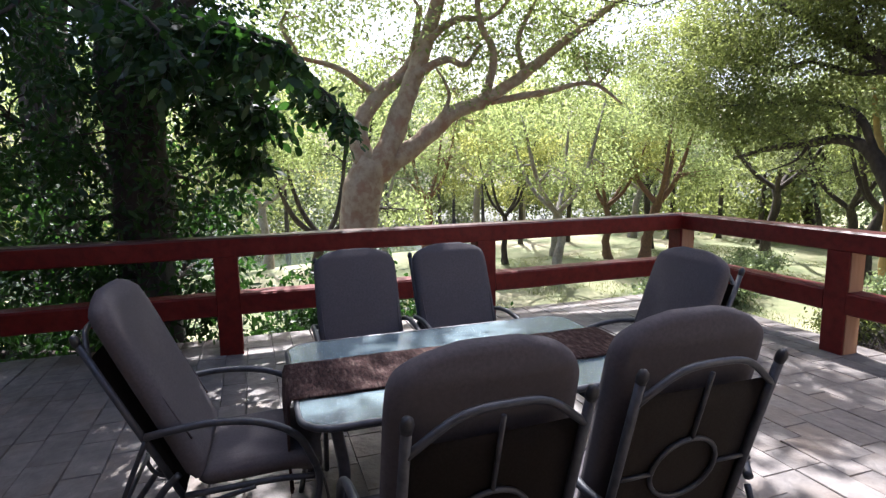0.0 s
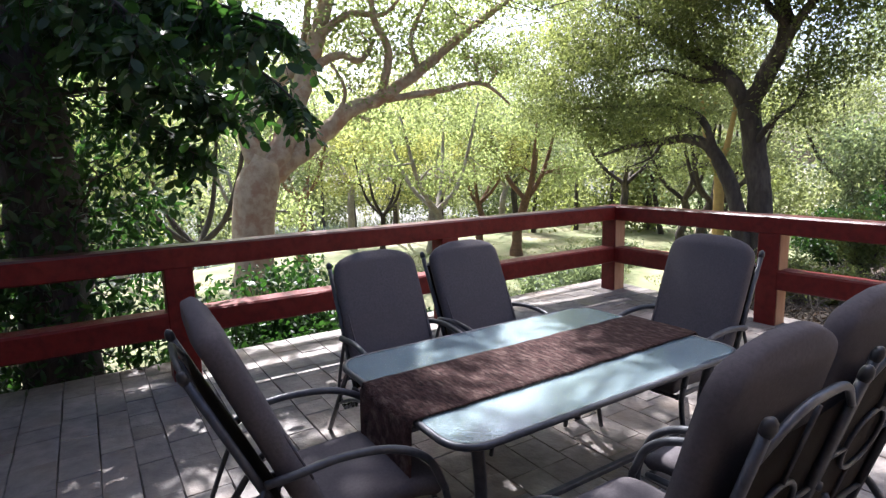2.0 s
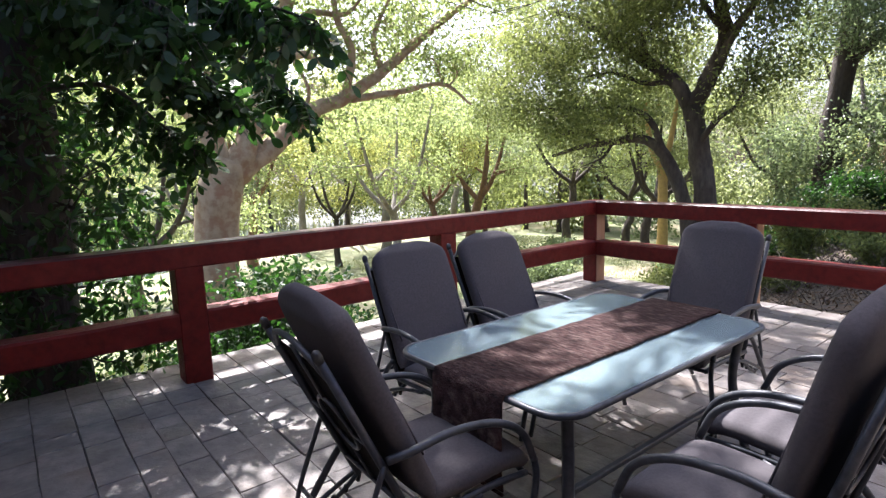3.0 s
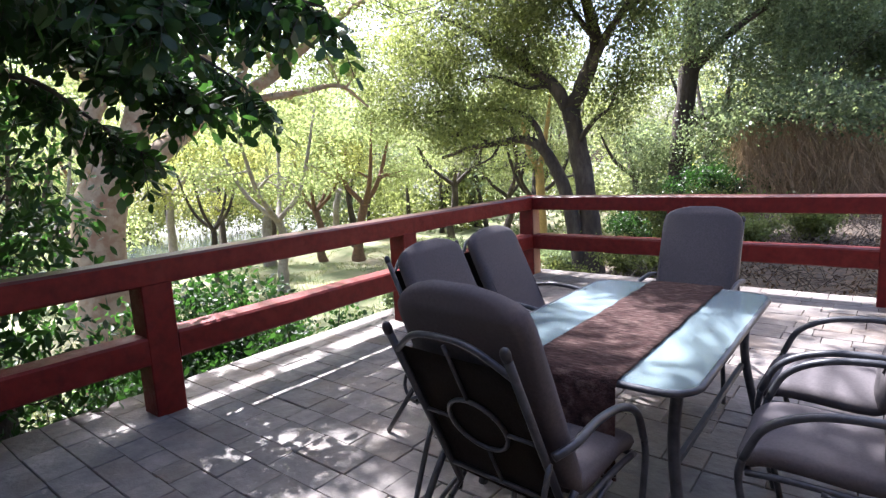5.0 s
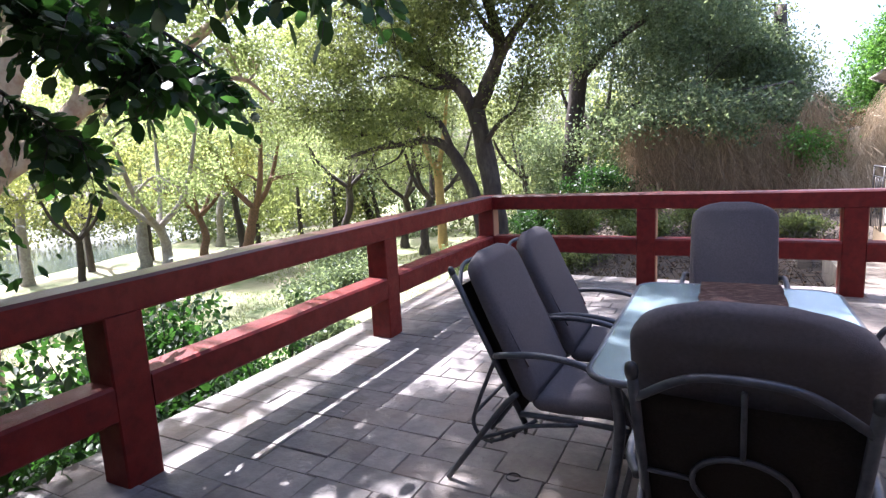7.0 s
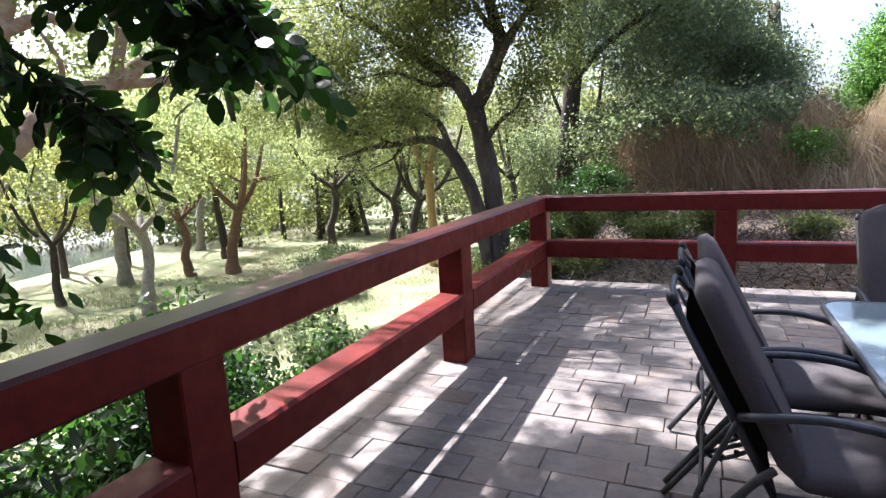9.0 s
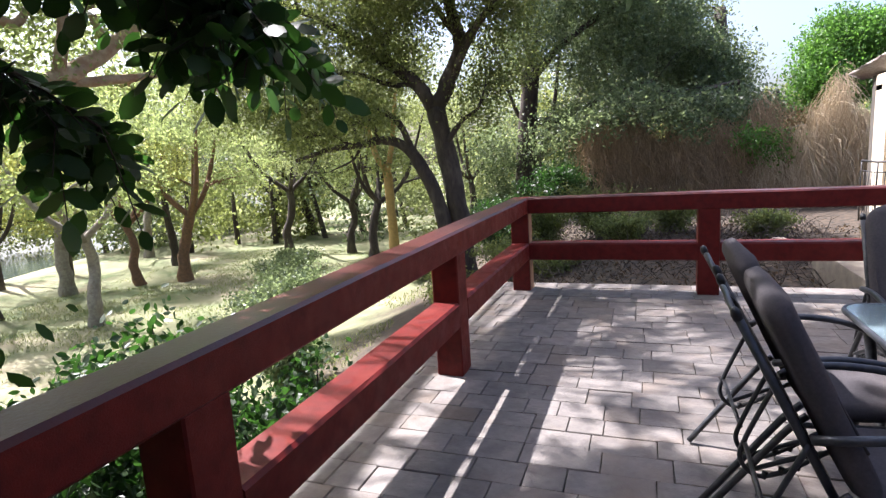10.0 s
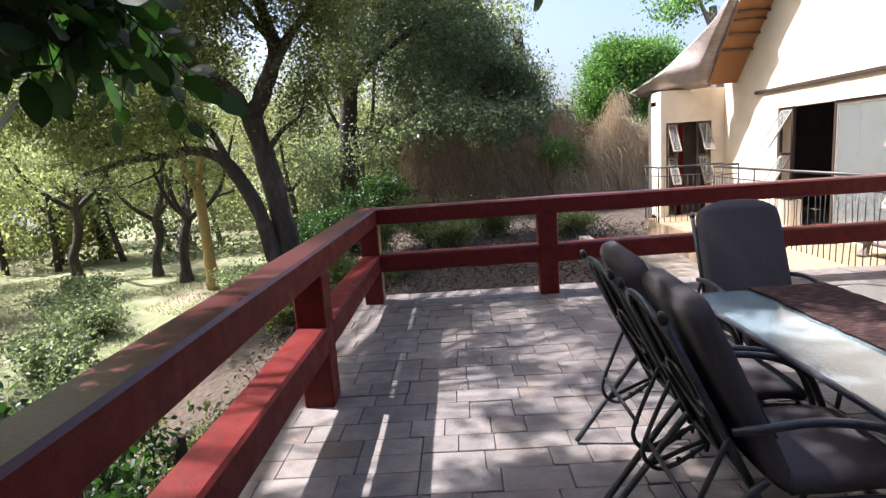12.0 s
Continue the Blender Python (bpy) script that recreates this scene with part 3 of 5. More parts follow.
    for s in (-1, 1):
        y = s * 0.29
        # arm: from the back post, arched forward, down into the front leg
        tube("arm", [(-0.235, s * 0.255, 0.66), (-0.16, y, 0.685), (0.0, y, 0.70), (0.18, y, 0.675), (0.31, y, 0.60), (0.375, y, 0.47)], 0.015, STEEL, root, steps=7, sides=10)
        tube("front_leg", [(0.375, y, 0.47), (0.385, y, 0.38), (0.345, y, 0.18), (0.31, y, 0.012)], 0.014, STEEL, root)
        # rear leg with the notched strut that sets the tilt
        tube("rear_leg", [(-0.13, s * 0.268, 0.50), (-0.19, s * 0.268, 0.44), (-0.30, s * 0.268, 0.29), (-0.50, s * 0.268, 0.012)], 0.0145, STEEL, root)
        tube("leg_brace", [(0.14, s * 0.262, 0.40), (-0.10, s * 0.262, 0.345), (-0.345, s * 0.262, 0.235)], 0.010, STEEL, root)
        tube("strut", [(-0.24, s * 0.245, 0.64), (-0.34, s * 0.245, 0.40), (-0.36, s * 0.245, 0.30), (-0.30, s * 0.245, 0.235), (-0.20, s * 0.245, 0.27), (-0.05, s * 0.245, 0.38)], 0.010, STEEL, root)
        for i in range(4):
            t = i / 3
            v, f = tube_data([(-0.27 + 0.17 * t, s * 0.245, 0.255 + 0.08 * t, 0.012), (-0.275 + 0.17 * t, s * 0.245, 0.225 + 0.08 * t, 0.009)], sides=6)
            put("notch", mesh_of("notch", v, f, PLASTIC, True), root)
    tube("rear_crossbar", [(-0.345, -0.245, 0.37), (-0.345, 0.245, 0.37)], 0.009, STEEL, root, straight=True)
    return tagged(root, "high-backed folding garden chair with padded grey cushion", "chair", "chairs round the table")


upright, reclined, leaning = make_chair(-1), make_chair(3, 1.13), make_chair(2, 1.21)
upright.matrix_basis = pose(2.67, -2.60, 0, 0, 0, -90)
reclined.matrix_basis = pose(1.945, -4.03, 0, 0, 0, -1)
copy_thing(reclined, pose(1.95, -3.385, 0, 0, 0, 1))
leaning.matrix_basis = pose(2.69, -4.80, 0, 0, 0, 87)
straight = make_chair(-7, 1.20)
straight.matrix_basis = pose(3.70, -4.10, 0, 0, 0, 181)
copy_thing(straight, pose(3.66, -3.44, 0, 0, 0, 179))


# ---- trees ----
make_tree("fig_tree",
          [[(-8.32, -2.556, -5.1, 0.703), (-8.413, -2.417, -3.143, 0.522), (-8.599, -2.231, -0.353, 0.454), (-8.599, -1.998, 1.228, 0.454), (-8.599, -1.766, 1.74, 0.408)],
           [(-8.599, -1.859, 1.507, 0.34), (-8.599, -1.385, 2.037, 0.295), (-8.692, -1.003, 2.93, 0.261), (-8.785, -0.538, 4.027, 0.227), (-8.971, -0.148, 4.985, 0.205), (-9.157, 0.466, 6.808, 0.136), (-9.157, 0.745, 8.482, 0.068)],
           [(-8.599, -1.72, 1.46, 0.295), (-8.599, -1.208, 1.767, 0.249), (-8.599, -0.352, 2.381, 0.216), (-8.506, 0.327, 2.949, 0.187), (-8.506, 1.201, 3.274, 0.17), (-8.506, 2.335, 3.99, 0.141), (-8.599, 3.507, 4.836, 0.119), (-8.692, 5.256, 6.045, 0.085), (-8.599, 6.697, 6.808, 0.046)],
           [(-8.599, -1.971, 1.693, 0.272), (-8.785, -2.064, 2.53, 0.227), (-8.971, -1.487, 3.367, 0.181), (-9.157, -0.603, 4.223, 0.136), (-9.529, -0.185, 5.692, 0.079)],
           [(-8.506, 1.201, 3.274, 0.113), (-8.32, 1.359, 4.381, 0.097), (-8.32, 0.978, 5.19, 0.079), (-8.227, 0.838, 6.808, 0.057)],
           [(-8.506, 1.359, 3.246, 0.102), (-8.413, 2.847, 3.497, 0.079), (-8.32, 4.233, 3.758, 0.057), (-8.227, 5.172, 3.228, 0.028)],
           [(-8.599, -0.65, 3.832, 0.112), (-8.599, 0.141, 4.251, 0.093), (-8.599, 0.699, 4.157, 0.074), (-8.599, 1.117, 4.669, 0.047)],
           [(-8.785, -0.278, 4.669, 0.102), (-8.599, 0.466, 5.227, 0.084), (-8.599, 1.396, 5.32, 0.056), (-8.599, 2.047, 5.971, 0.028)],
           [(-8.506, 2.326, 3.99, 0.084), (-8.599, 2.187, 4.855, 0.065), (-8.413, 2.698, 5.971, 0.037)],
           [(-8.971, -1.487, 3.367, 0.102), (-9.157, -2.417, 4.018, 0.074), (-9.529, -3.254, 4.297, 0.047)],
           [(-8.506, -0.092, 2.623, 0.065), (-8.413, 0.187, 3.367, 0.047), (-8.32, -0.185, 4.018, 0.028)],
           [(-8.785, -2.138, 2.53, 0.148), (-9.343, -2.975, 3.46, 0.113), (-9.715, -3.719, 5.134, 0.068)]],
          [(-9.529, -3.161, 5.32, 1.488, 1.488, 0.837), (-9.529, 0.094, 7.18, 1.86, 2.046, 1.116), (-8.599, 2.791, 6.529, 1.674, 1.488, 0.744), (-8.599, 5.767, 6.529, 1.488, 1.488, 0.837), (-8.599, 1.675, 8.482, 2.232, 2.232, 1.116), (-9.994, -0.929, 4.39, 0.744, 0.744, 0.465), (-8.599, 4.837, 4.39, 0.837, 0.837, 0.465), (-8.599, 0.745, 4.855, 0.558, 0.837, 0.465), (-9.529, 3.907, 5.599, 1.209, 1.209, 0.651), (-8.599, 7.441, 7.18, 1.395, 1.395, 0.837), (-9.994, -2.417, 6.808, 1.674, 1.674, 0.837), (-9.901, 1.861, 5.878, 1.116, 1.116, 0.558), (-10.459, -4.649, 4.018, 1.023, 1.116, 0.837), (-8.8, 0.5, 3.6, 0.6, 0.7, 0.4), (-8.8, 1.8, 4.4, 0.7, 0.8, 0.5), (-9, 3.2, 3.4, 0.6, 0.8, 0.4), (-9.2, -0.2, 5, 0.6, 0.7, 0.5), (-8.7, 2.8, 5.2, 0.7, 0.8, 0.5), (-9, 4.2, 4.6, 0.8, 0.9, 0.5), (-8.8, 1, 2.7, 0.4, 0.6, 0.3), (-9.6, -1.8, 3.4, 0.6, 0.6, 0.5), (-9.8, -1, 6.2, 0.9, 0.9, 0.6)],
          PALE_BARK, LEAF_BRIGHT, 40000, 0.12, "old fig tree with pale mottled bark and spreading limbs", sides=14, twig=0.4, twigs=10)

make_tree("oak_tree",
          [[(-5.312, 13.835, -5, 0.559), (-5.362, 13.835, -1.506, 0.426), (-5.513, 13.835, 0.097, 0.406), (-5.803, 13.835, 1.831, 0.386), (-6.114, 13.835, 3.302, 0.365)],
           [(-6.114, 13.835, 3.203, 0.285), (-6.714, 13.635, 4.205, 0.243), (-7.606, 13.435, 4.946, 0.213), (-9.81, 13.234, 6.579, 0.152), (-12.024, 13.034, 7.811, 0.082)],
           [(-6.064, 13.835, 3.302, 0.304), (-5.533, 13.835, 4.255, 0.274), (-5.041, 13.835, 5.427, 0.243), (-5.272, 13.835, 6.539, 0.202), (-6.013, 13.835, 9.013, 0.122)],
           [(-5.612, 13.535, -3.209, 0.304), (-5.914, 13.435, -0.805, 0.274), (-6.314, 13.435, 0.498, 0.254), (-7.045, 13.435, 1.78, 0.213), (-7.917, 13.335, 2.252, 0.172), (-8.929, 13.234, 2.171, 0.142), (-10.221, 13.034, 2.051, 0.101), (-11.704, 12.833, 1.71, 0.061)],
           [(-6.915, 13.435, 1.7, 0.132), (-7.516, 13.234, 3.002, 0.112), (-9.019, 13.034, 3.503, 0.082), (-13.326, 12.833, 3.754, 0.04)],
           [(-5.513, 13.835, 4.205, 0.152), (-4.411, 13.335, 5.607, 0.122), (-3.008, 12.833, 7.009, 0.07)],
           [(-9.42, 13.18, 2.168, 0.067), (-10.18, 12.99, 2.643, 0.048), (-11.13, 12.895, 2.595, 0.033), (-11.795, 12.8, 2.928, 0.014)],
           [(-6.665, 13.56, 4.258, 0.114), (-7.615, 13.275, 4.239, 0.085), (-9.04, 13.085, 4.8, 0.057), (-10.56, 12.99, 4.733, 0.028)],
           [(-4.955, 13.75, 5.588, 0.142), (-5.525, 13.56, 6.348, 0.104), (-5.905, 13.37, 7.108, 0.057)],
           [(-5.715, 13.655, 1.978, 0.114), (-4.955, 13.37, 2.738, 0.085), (-4.29, 13.18, 3.118, 0.057), (-3.91, 12.99, 3.878, 0.028)],
           [(-8.185, 13.275, 2.263, 0.076), (-8.47, 12.99, 3.023, 0.048), (-9.325, 12.8, 3.213, 0.024)],
           [(-8.945, 13.18, 2.168, 0.067), (-9.325, 13.085, 1.598, 0.043), (-10.275, 12.895, 1.218, 0.019)],
           [(-7.615, 13.37, 4.923, 0.114), (-7.9, 13.18, 6.063, 0.076), (-8.755, 12.99, 6.918, 0.038)],
           [(-5.05, 13.75, 5.208, 0.133), (-4.1, 13.465, 6.158, 0.095), (-3.245, 13.275, 6.538, 0.057), (-2.2, 12.99, 7.298, 0.028)]],
          # the five clumps with y under 11 are added out of view to shade the garden
          [(-9.524, 12.838, 4.6, 2.47, 2.004, 1.558), (-12.222, 12.838, 4.6, 2.09, 2.004, 1.558), (-12.526, 13.835, 7.611, 2.47, 2.403, 2.08), (-8.014, 13.332, 8.21, 2.669, 2.603, 2.08), (-5.411, 13.835, 9.616, 2.85, 3.002, 2.347), (-3.007, 12.838, 7.611, 2.09, 2.004, 2.08), (-3.406, 13.835, 5.008, 1.235, 1.302, 1.434), (-10.826, 12.838, 2.7, 1.71, 1.406, 0.912), (-7.017, 12.838, 6.206, 1.71, 1.605, 1.434), (-14.626, 12.838, 3.907, 1.52, 1.406, 1.168), (-9.62, 11.831, 10.015, 2.85, 3.002, 2.08), (-5.515, 8.021, 10.015, 2.166, 1.995, 1.111), (-3.511, 9.029, 10.518, 1.985, 1.805, 0.988), (-4.29, 5.96, 9.768, 1.624, 1.045, 0.864), (-2.39, 6.53, 9.008, 1.444, 1.235, 0.864), (-6.19, 10.52, 10.148, 1.985, 1.71, 0.988), (-15.528, 12.838, 6.206, 2.09, 2.004, 1.558), (-6.513, 11.328, 7.212, 2.09, 2.004, 1.691), (-11.025, 11.328, 6.206, 2.09, 1.805, 1.434), (-8.422, 12.23, 2.9, 1.235, 1.197, 0.779), (-4.214, 13.332, 3.403, 0.95, 0.997, 1.045), (-4.1, 14.13, 6.633, 1.52, 1.33, 1.14), (-7.33, 14.32, 4.828, 1.33, 1.14, 1.045), (-1.63, 13.94, 8.628, 1.71, 1.52, 1.33), (-8.85, 14.13, 6.538, 1.52, 1.33, 1.14), (-11.89, 13.37, 3.118, 1.33, 1.14, 0.855)],
          DARK_BARK, LEAF_OAK, 128000, 0.135, "spreading dark-barked tree with low arching limbs", sides=14, twig=0.36, twigs=24)

make_tree("dark_tree",
          [[(-4.702, 22.844, -3.2, 0.685), (-4.634, 22.844, -0.577, 0.575), (-4.497, 22.844, 2.574, 0.493), (-4.154, 22.844, 6.136, 0.411), (-4.154, 22.844, 9.013, 0.301), (-3.88, 22.844, 13.123, 0.137)],
           [(-4.36, 22.844, 2.985, 0.219), (-2.784, 22.57, 2.985, 0.178), (-1.017, 22.296, 3.642, 0.151), (1.668, 22.022, 4.41, 0.082)],
           [(-4.291, 22.844, 4.903, 0.219), (-2.647, 22.844, 6.547, 0.164), (0.23, 22.844, 8.191, 0.096)]],
          [(-3.606, 22.159, 10.931, 3.562, 3.014, 2.466), (-0.044, 22.296, 9.287, 3.014, 2.74, 2.055), (1.6, 22.022, 6.821, 2.192, 2.192, 1.507), (-0.318, 22.022, 5.177, 2.466, 2.055, 1.507), (-3.88, 21.474, 7.095, 1.918, 1.918, 1.644), (3.4, 25.8, 5.3, 2.1, 1.9, 1.2), (5.0, 26.4, 4.5, 1.4, 1.6, 1.2), (-2.373, 22.022, 2.163, 1.781, 1.37, 1.644), (-1.688, 22.296, -0.303, 2.192, 1.644, 1.644), (-5.935, 22.57, 1.615, 1.37, 1.37, 1.644), (-5.524, 22.707, -1.262, 1.781, 1.37, 1.37)],
          DARK_BARK, LEAF_MID, 80000, 0.16, "tall dark tree thick with leaves beside the vines", sides=12, twig=0.42, twigs=12, thin=0.4)

make_tree("fever_tree",
          [[(-13.0, 24, -5.1, 0.34), (-13.05, 24, -2, 0.29), (-13.1, 24, 0.4, 0.28), (-13.2, 24, 1.0, 0.26)],
           [(-13.2, 24, 0.8, 0.2), (-13.9, 24, 2.2, 0.17), (-14.4, 24, 5, 0.1)],
           [(-13.1, 24, 0.8, 0.19), (-12.7, 24, 2.4, 0.15), (-12.2, 24, 5.5, 0.09)]],
          [(-14.4, 24, 6.4, 2.2, 2, 1.4), (-12, 24, 7, 2.2, 2, 1.5), (-13.4, 24, 4.4, 1.5, 1.5, 0.8)],
          YELLOW_BARK, LEAF_FAR, 9000, 0.18, "slender tree with smooth yellow bark", twig=0.5)

# trees on the lawn and along the river: place, lean, height, trunk thickness, bark, leaf
LAWN = [(-21.9, 11.2, 0.6, 9.5, 0.26, GREY_BARK, LEAF_BRIGHT), (-28.4, 11.1, 0.8, 8.0, 0.2, DARK_BARK, LEAF_YELLOW), (-25.2, 19.8, 1.2, 9.5, 0.34, RUST_BARK, LEAF_BRIGHT),
        (-27.5, 18.6, -1.0, 8.5, 0.26, RUST_BARK, LEAF_YELLOW), (-30, 15.9, -0.8, 9.0, 0.36, GREY_BARK, LEAF_BRIGHT), (-31, 36.5, 0.5, 9.0, 0.34, DARK_BARK, LEAF_FAR),
        (-28.2, 38.4, -0.6, 9.5, 0.42, DARK_BARK, LEAF_FAR), (-19, 29.4, 0.6, 9.0, 0.28, DARK_BARK, LEAF_FAR), (-15.7, 26.5, 0.5, 9.0, 0.30, DARK_BARK, LEAF_OAK),
        (-20, -2.0, 1.4, 8.5, 0.24, DARK_BARK, LEAF_BRIGHT), (-27, 2.5, -0.8, 9.0, 0.22, GREY_BARK, LEAF_MID), (-33, 7.0, 0.6, 10, 0.3, RUST_BARK, LEAF_BRIGHT),
        (-22, 40, 0.4, 10, 0.32, DARK_BARK, LEAF_FAR), (-12, 38, -0.5, 10, 0.3, DARK_BARK, LEAF_FAR), (-36, 27, 0.5, 10, 0.3, GREY_BARK, LEAF_BRIGHT),
        (-24, -12, 0.8, 9, 0.26, GREY_BARK, LEAF_BRIGHT), (-34, -4, -0.4, 10, 0.3, GREY_BARK, LEAF_YELLOW), 
        (-36, 12, 0.3, 12, 0.3, GREY_BARK, LEAF_YELLOW), (-30, 24, -0.6, 11, 0.28, DARK_BARK, LEAF_MID), (-24, 29, 0.5, 11, 0.3, DARK_BARK, LEAF_BRIGHT), (-17, -8, 0.6, 9, 0.22, DARK_BARK, LEAF_BRIGHT), (-40, 18, 0.7, 11, 0.3, GREY_BARK, LEAF_YELLOW), (-6, 33, 0.6, 11, 0.34, DARK_BARK, LEAF_FAR), (1, 30, -0.4, 11, 0.34, DARK_BARK, LEAF_OAK)]
for i, (x, y, lean, h, r, bark, leaf) in enumerate(LAWN):
    h *= 1.32
    z0 = lift(x, y) - 0.15
    kink = rng.uniform(-0.55, 0.55, 6)
    fx, fy, fz = x + lean * 0.8, y + kink[0], z0 + h * 0.34
    trunk = [(x, y, z0, r * 1.35), (x + kink[1] * 0.5, y + kink[2] * 0.4, z0 + h * 0.12, r), (x + lean * 0.35 + kink[4] * 0.4, y + kink[3] * 0.5, z0 + h * 0.23, r * 0.9), (fx, fy, fz, r * 0.8)]
    limbs = [trunk]
    clumps = []
    for k in range(4):
        a = 2 * math.pi * (k + rng.uniform(0, 0.7)) / 4
        s = h * rng.uniform(0.16, 0.3)
        e = (fx + math.cos(a) * s, fy + math.sin(a) * s, z0 + h * rng.uniform(0.66, 0.86))
        limbs.append([(fx, fy, fz - 0.2, r * 0.55), (fx + math.cos(a) * s * 0.55, fy + math.sin(a) * s * 0.55, fz + h * 0.12, r * 0.42), (*e, r * 0.2)])
        clumps.append((*e, h * 0.16, h * 0.16, h * 0.115))
        clumps.append((fx + math.cos(a + .7) * s * 1.2, fy + math.sin(a + .7) * s * 1.2, z0 + h * rng.uniform(0.40, 0.66), h * 0.11, h * 0.11, h * 0.075))
    clumps.append((fx, fy, z0 + h * 0.95, h * 0.16, h * 0.16, h * 0.11))
    words = {LEAF_YELLOW: "with yellowing sunlit leaves", LEAF_BRIGHT: "with bright green backlit leaves", LEAF_FAR: "with thin pale green leaves", LEAF_OAK: "with dense dark green leaves", LEAF_MID: "with soft mid-green leaves"}[leaf]
    make_tree("lawn_tree", limbs, clumps, bark, leaf, 13000, 0.165, "crooked riverside tree " + words, twig=0.36, per=26, twigs=9, sides=8)


# ---- woods beyond the river and behind the garden ----
def far_woods():
    stands = {LEAF_FAR: [], LEAF_MID: [], LEAF_OAK: [], LEAF_YELLOW: []}
    tints = (LEAF_FAR, LEAF_MID, LEAF_FAR, LEAF_OAK, LEAF_YELLOW, LEAF_MID, LEAF_OAK)
    for i in range(190):
        clumps = stands[tints[int(rng.integers(0, 7))]]
        a = radians(-34 + 150 * (i + rng.uniform(0, 1)) / 190)
        d = rng.uniform(46, 78)
        if radians(54) < a < radians(76):
            d = max(d, rng.uniform(68, 80))  # the open river
        x, y = 2 - math.sin(a) * d, -6 + math.cos(a) * d
        top = rng.uniform(6.5, 13) * d / 60 * (0.45 if a < radians(-4) else 1)
        for k in range(3):
            z = lift(max(-60, x), min(55, y)) + top * (0.25 + 0.36 * k) + rng.uniform(-0.6, 0.6)
            clumps.append((x + rng.uniform(-2, 2), y + rng.uniform(-2, 2), z, 2.9 - 0.4 * k, 2.9 - 0.4 * k, 2.1))
    words = {LEAF_FAR: "hazy pale green", LEAF_MID: "soft mid-green", LEAF_OAK: "dark shaded green", LEAF_YELLOW: "yellowing sunlit"}
    for leaf, clumps in stands.items():
        pts, _ = clump_points(clumps, 480 * len(clumps), 0.7, 30)
        ob = put("far_woods", leaves_mesh("far_woods", pts, 0.36, leaf, 0.6))
        tagged(ob, words[leaf] + " woods along the far river bank", "woods", kind="stuff")
    verts, faces = [], []
    for i in range(40):
        a = radians(-30 + 146 * (i + rng.uniform(0, 1)) / 40)
        d = rng.uniform(42, 66)
        x, y = 2 - math.sin(a) * d, -6 + math.cos(a) * d
        z = lift(x, y) - 0.3
        lean = rng.uniform(-1.4, 1.4)
        v, f = tube_data(smooth_line([(x, y, z, 0.26), (x + lean * 0.4, y, z + 2.5, 0.2), (x + lean, y, z + 6, 0.12)], 3), sides=6, cap=False)
        o = len(verts)
        verts += v
        faces += [tuple(q + o for q in g) for g in f]
    tagged(put("far_trunks", mesh_of("far_trunks", verts, faces, DARK_BARK, True)), "thin dark trunks of the far woods", "woods", kind="stuff")


far_woods()


# ---- near tree with drooping boughs over the terrace ----
make_tree("sausage_tree",
          [[(-1.45, -5.75, -4.2, 0.42), (-1.45, -5.75, -1.5, 0.32), (-1.42, -5.72, 0.6, 0.29), (-1.5, -5.75, 2.4, 0.27), (-1.6, -5.9, 4.2, 0.22), (-1.5, -6.2, 7, 0.12)],
           [(-1.45, -5.75, 2.2, 0.12), (-1.0, -5.4, 3.2, 0.08), (-0.5, -5.1, 3.4, 0.05)],
           [(-1.5, -5.75, 2.6, 0.11), (-1.5, -5.0, 3.5, 0.08), (-1.4, -4.3, 3.8, 0.05)],
           [(-1.55, -5.8, 3.6, 0.14), (0.2, -6.4, 5.2, 0.10), (2.2, -6.6, 6.0, 0.06)],
           [(-1.55, -5.8, 3.8, 0.14), (-0.4, -4.0, 5.6, 0.10), (0.8, -2.4, 6.4, 0.06)],
           [(-1.5, -5.75, 1.2, 0.10), (-2.2, -6.6, 2.0, 0.07), (-2.6, -7.6, 1.6, 0.04)]],
          [(-1.3, -6.0, 3.0, 0.9, 1.0, 0.7), (-0.9, -5.9, 2.0, 0.6, 0.6, 0.5), (-1.6, -6.9, 2.2, 0.9, 0.9, 0.9), (-1.8, -7.8, 1.6, 0.9, 0.9, 1.0), (-2.0, -5.2, 1.5, 0.6, 0.6, 0.7),
           (-1.6, -6.6, 0.4, 0.8, 0.8, 0.7), (-1.9, -8.0, -0.2, 1.0, 1.0, 0.8), (-1.4, -5.2, 2.9, 0.7, 0.7, 0.5), (-2.4, -6.0, 3.6, 1.2, 1.2, 0.8), (-0.7, -7.2, 3.1, 0.9, 0.9, 0.6), (-1.2, -6.4, 1.2, 0.5, 0.9, 0.8), (-2.6, -5.4, 2.4, 0.7, 0.8, 0.9), (-1.0, -8.6, 2.6, 0.9, 1.0, 1.0), (-2.9, -7.0, 0.6, 0.8, 1.0, 1.2), (-1.9, -5.0, 3.9, 0.9, 0.9, 0.7), (-2.8, -5.4, 0.4, 0.8, 0.8, 1.0), (-0.95, -6.0, 0.8, 0.35, 0.6, 0.7), (-0.95, -6.1, -0.2, 0.35, 0.7, 0.5), (-1.0, -5.4, 1.3, 0.3, 0.4, 0.5), (-1.0, -5.2, 0.2, 0.35, 0.5, 0.5)],
          DARK_BARK, LEAF_DARK, 27000, 0.10, "large dark tree leaning over the railing with drooping leaves", width=0.36, twig=0.16, per=22, twigs=8, sides=12, droop=0.5, fine=True)


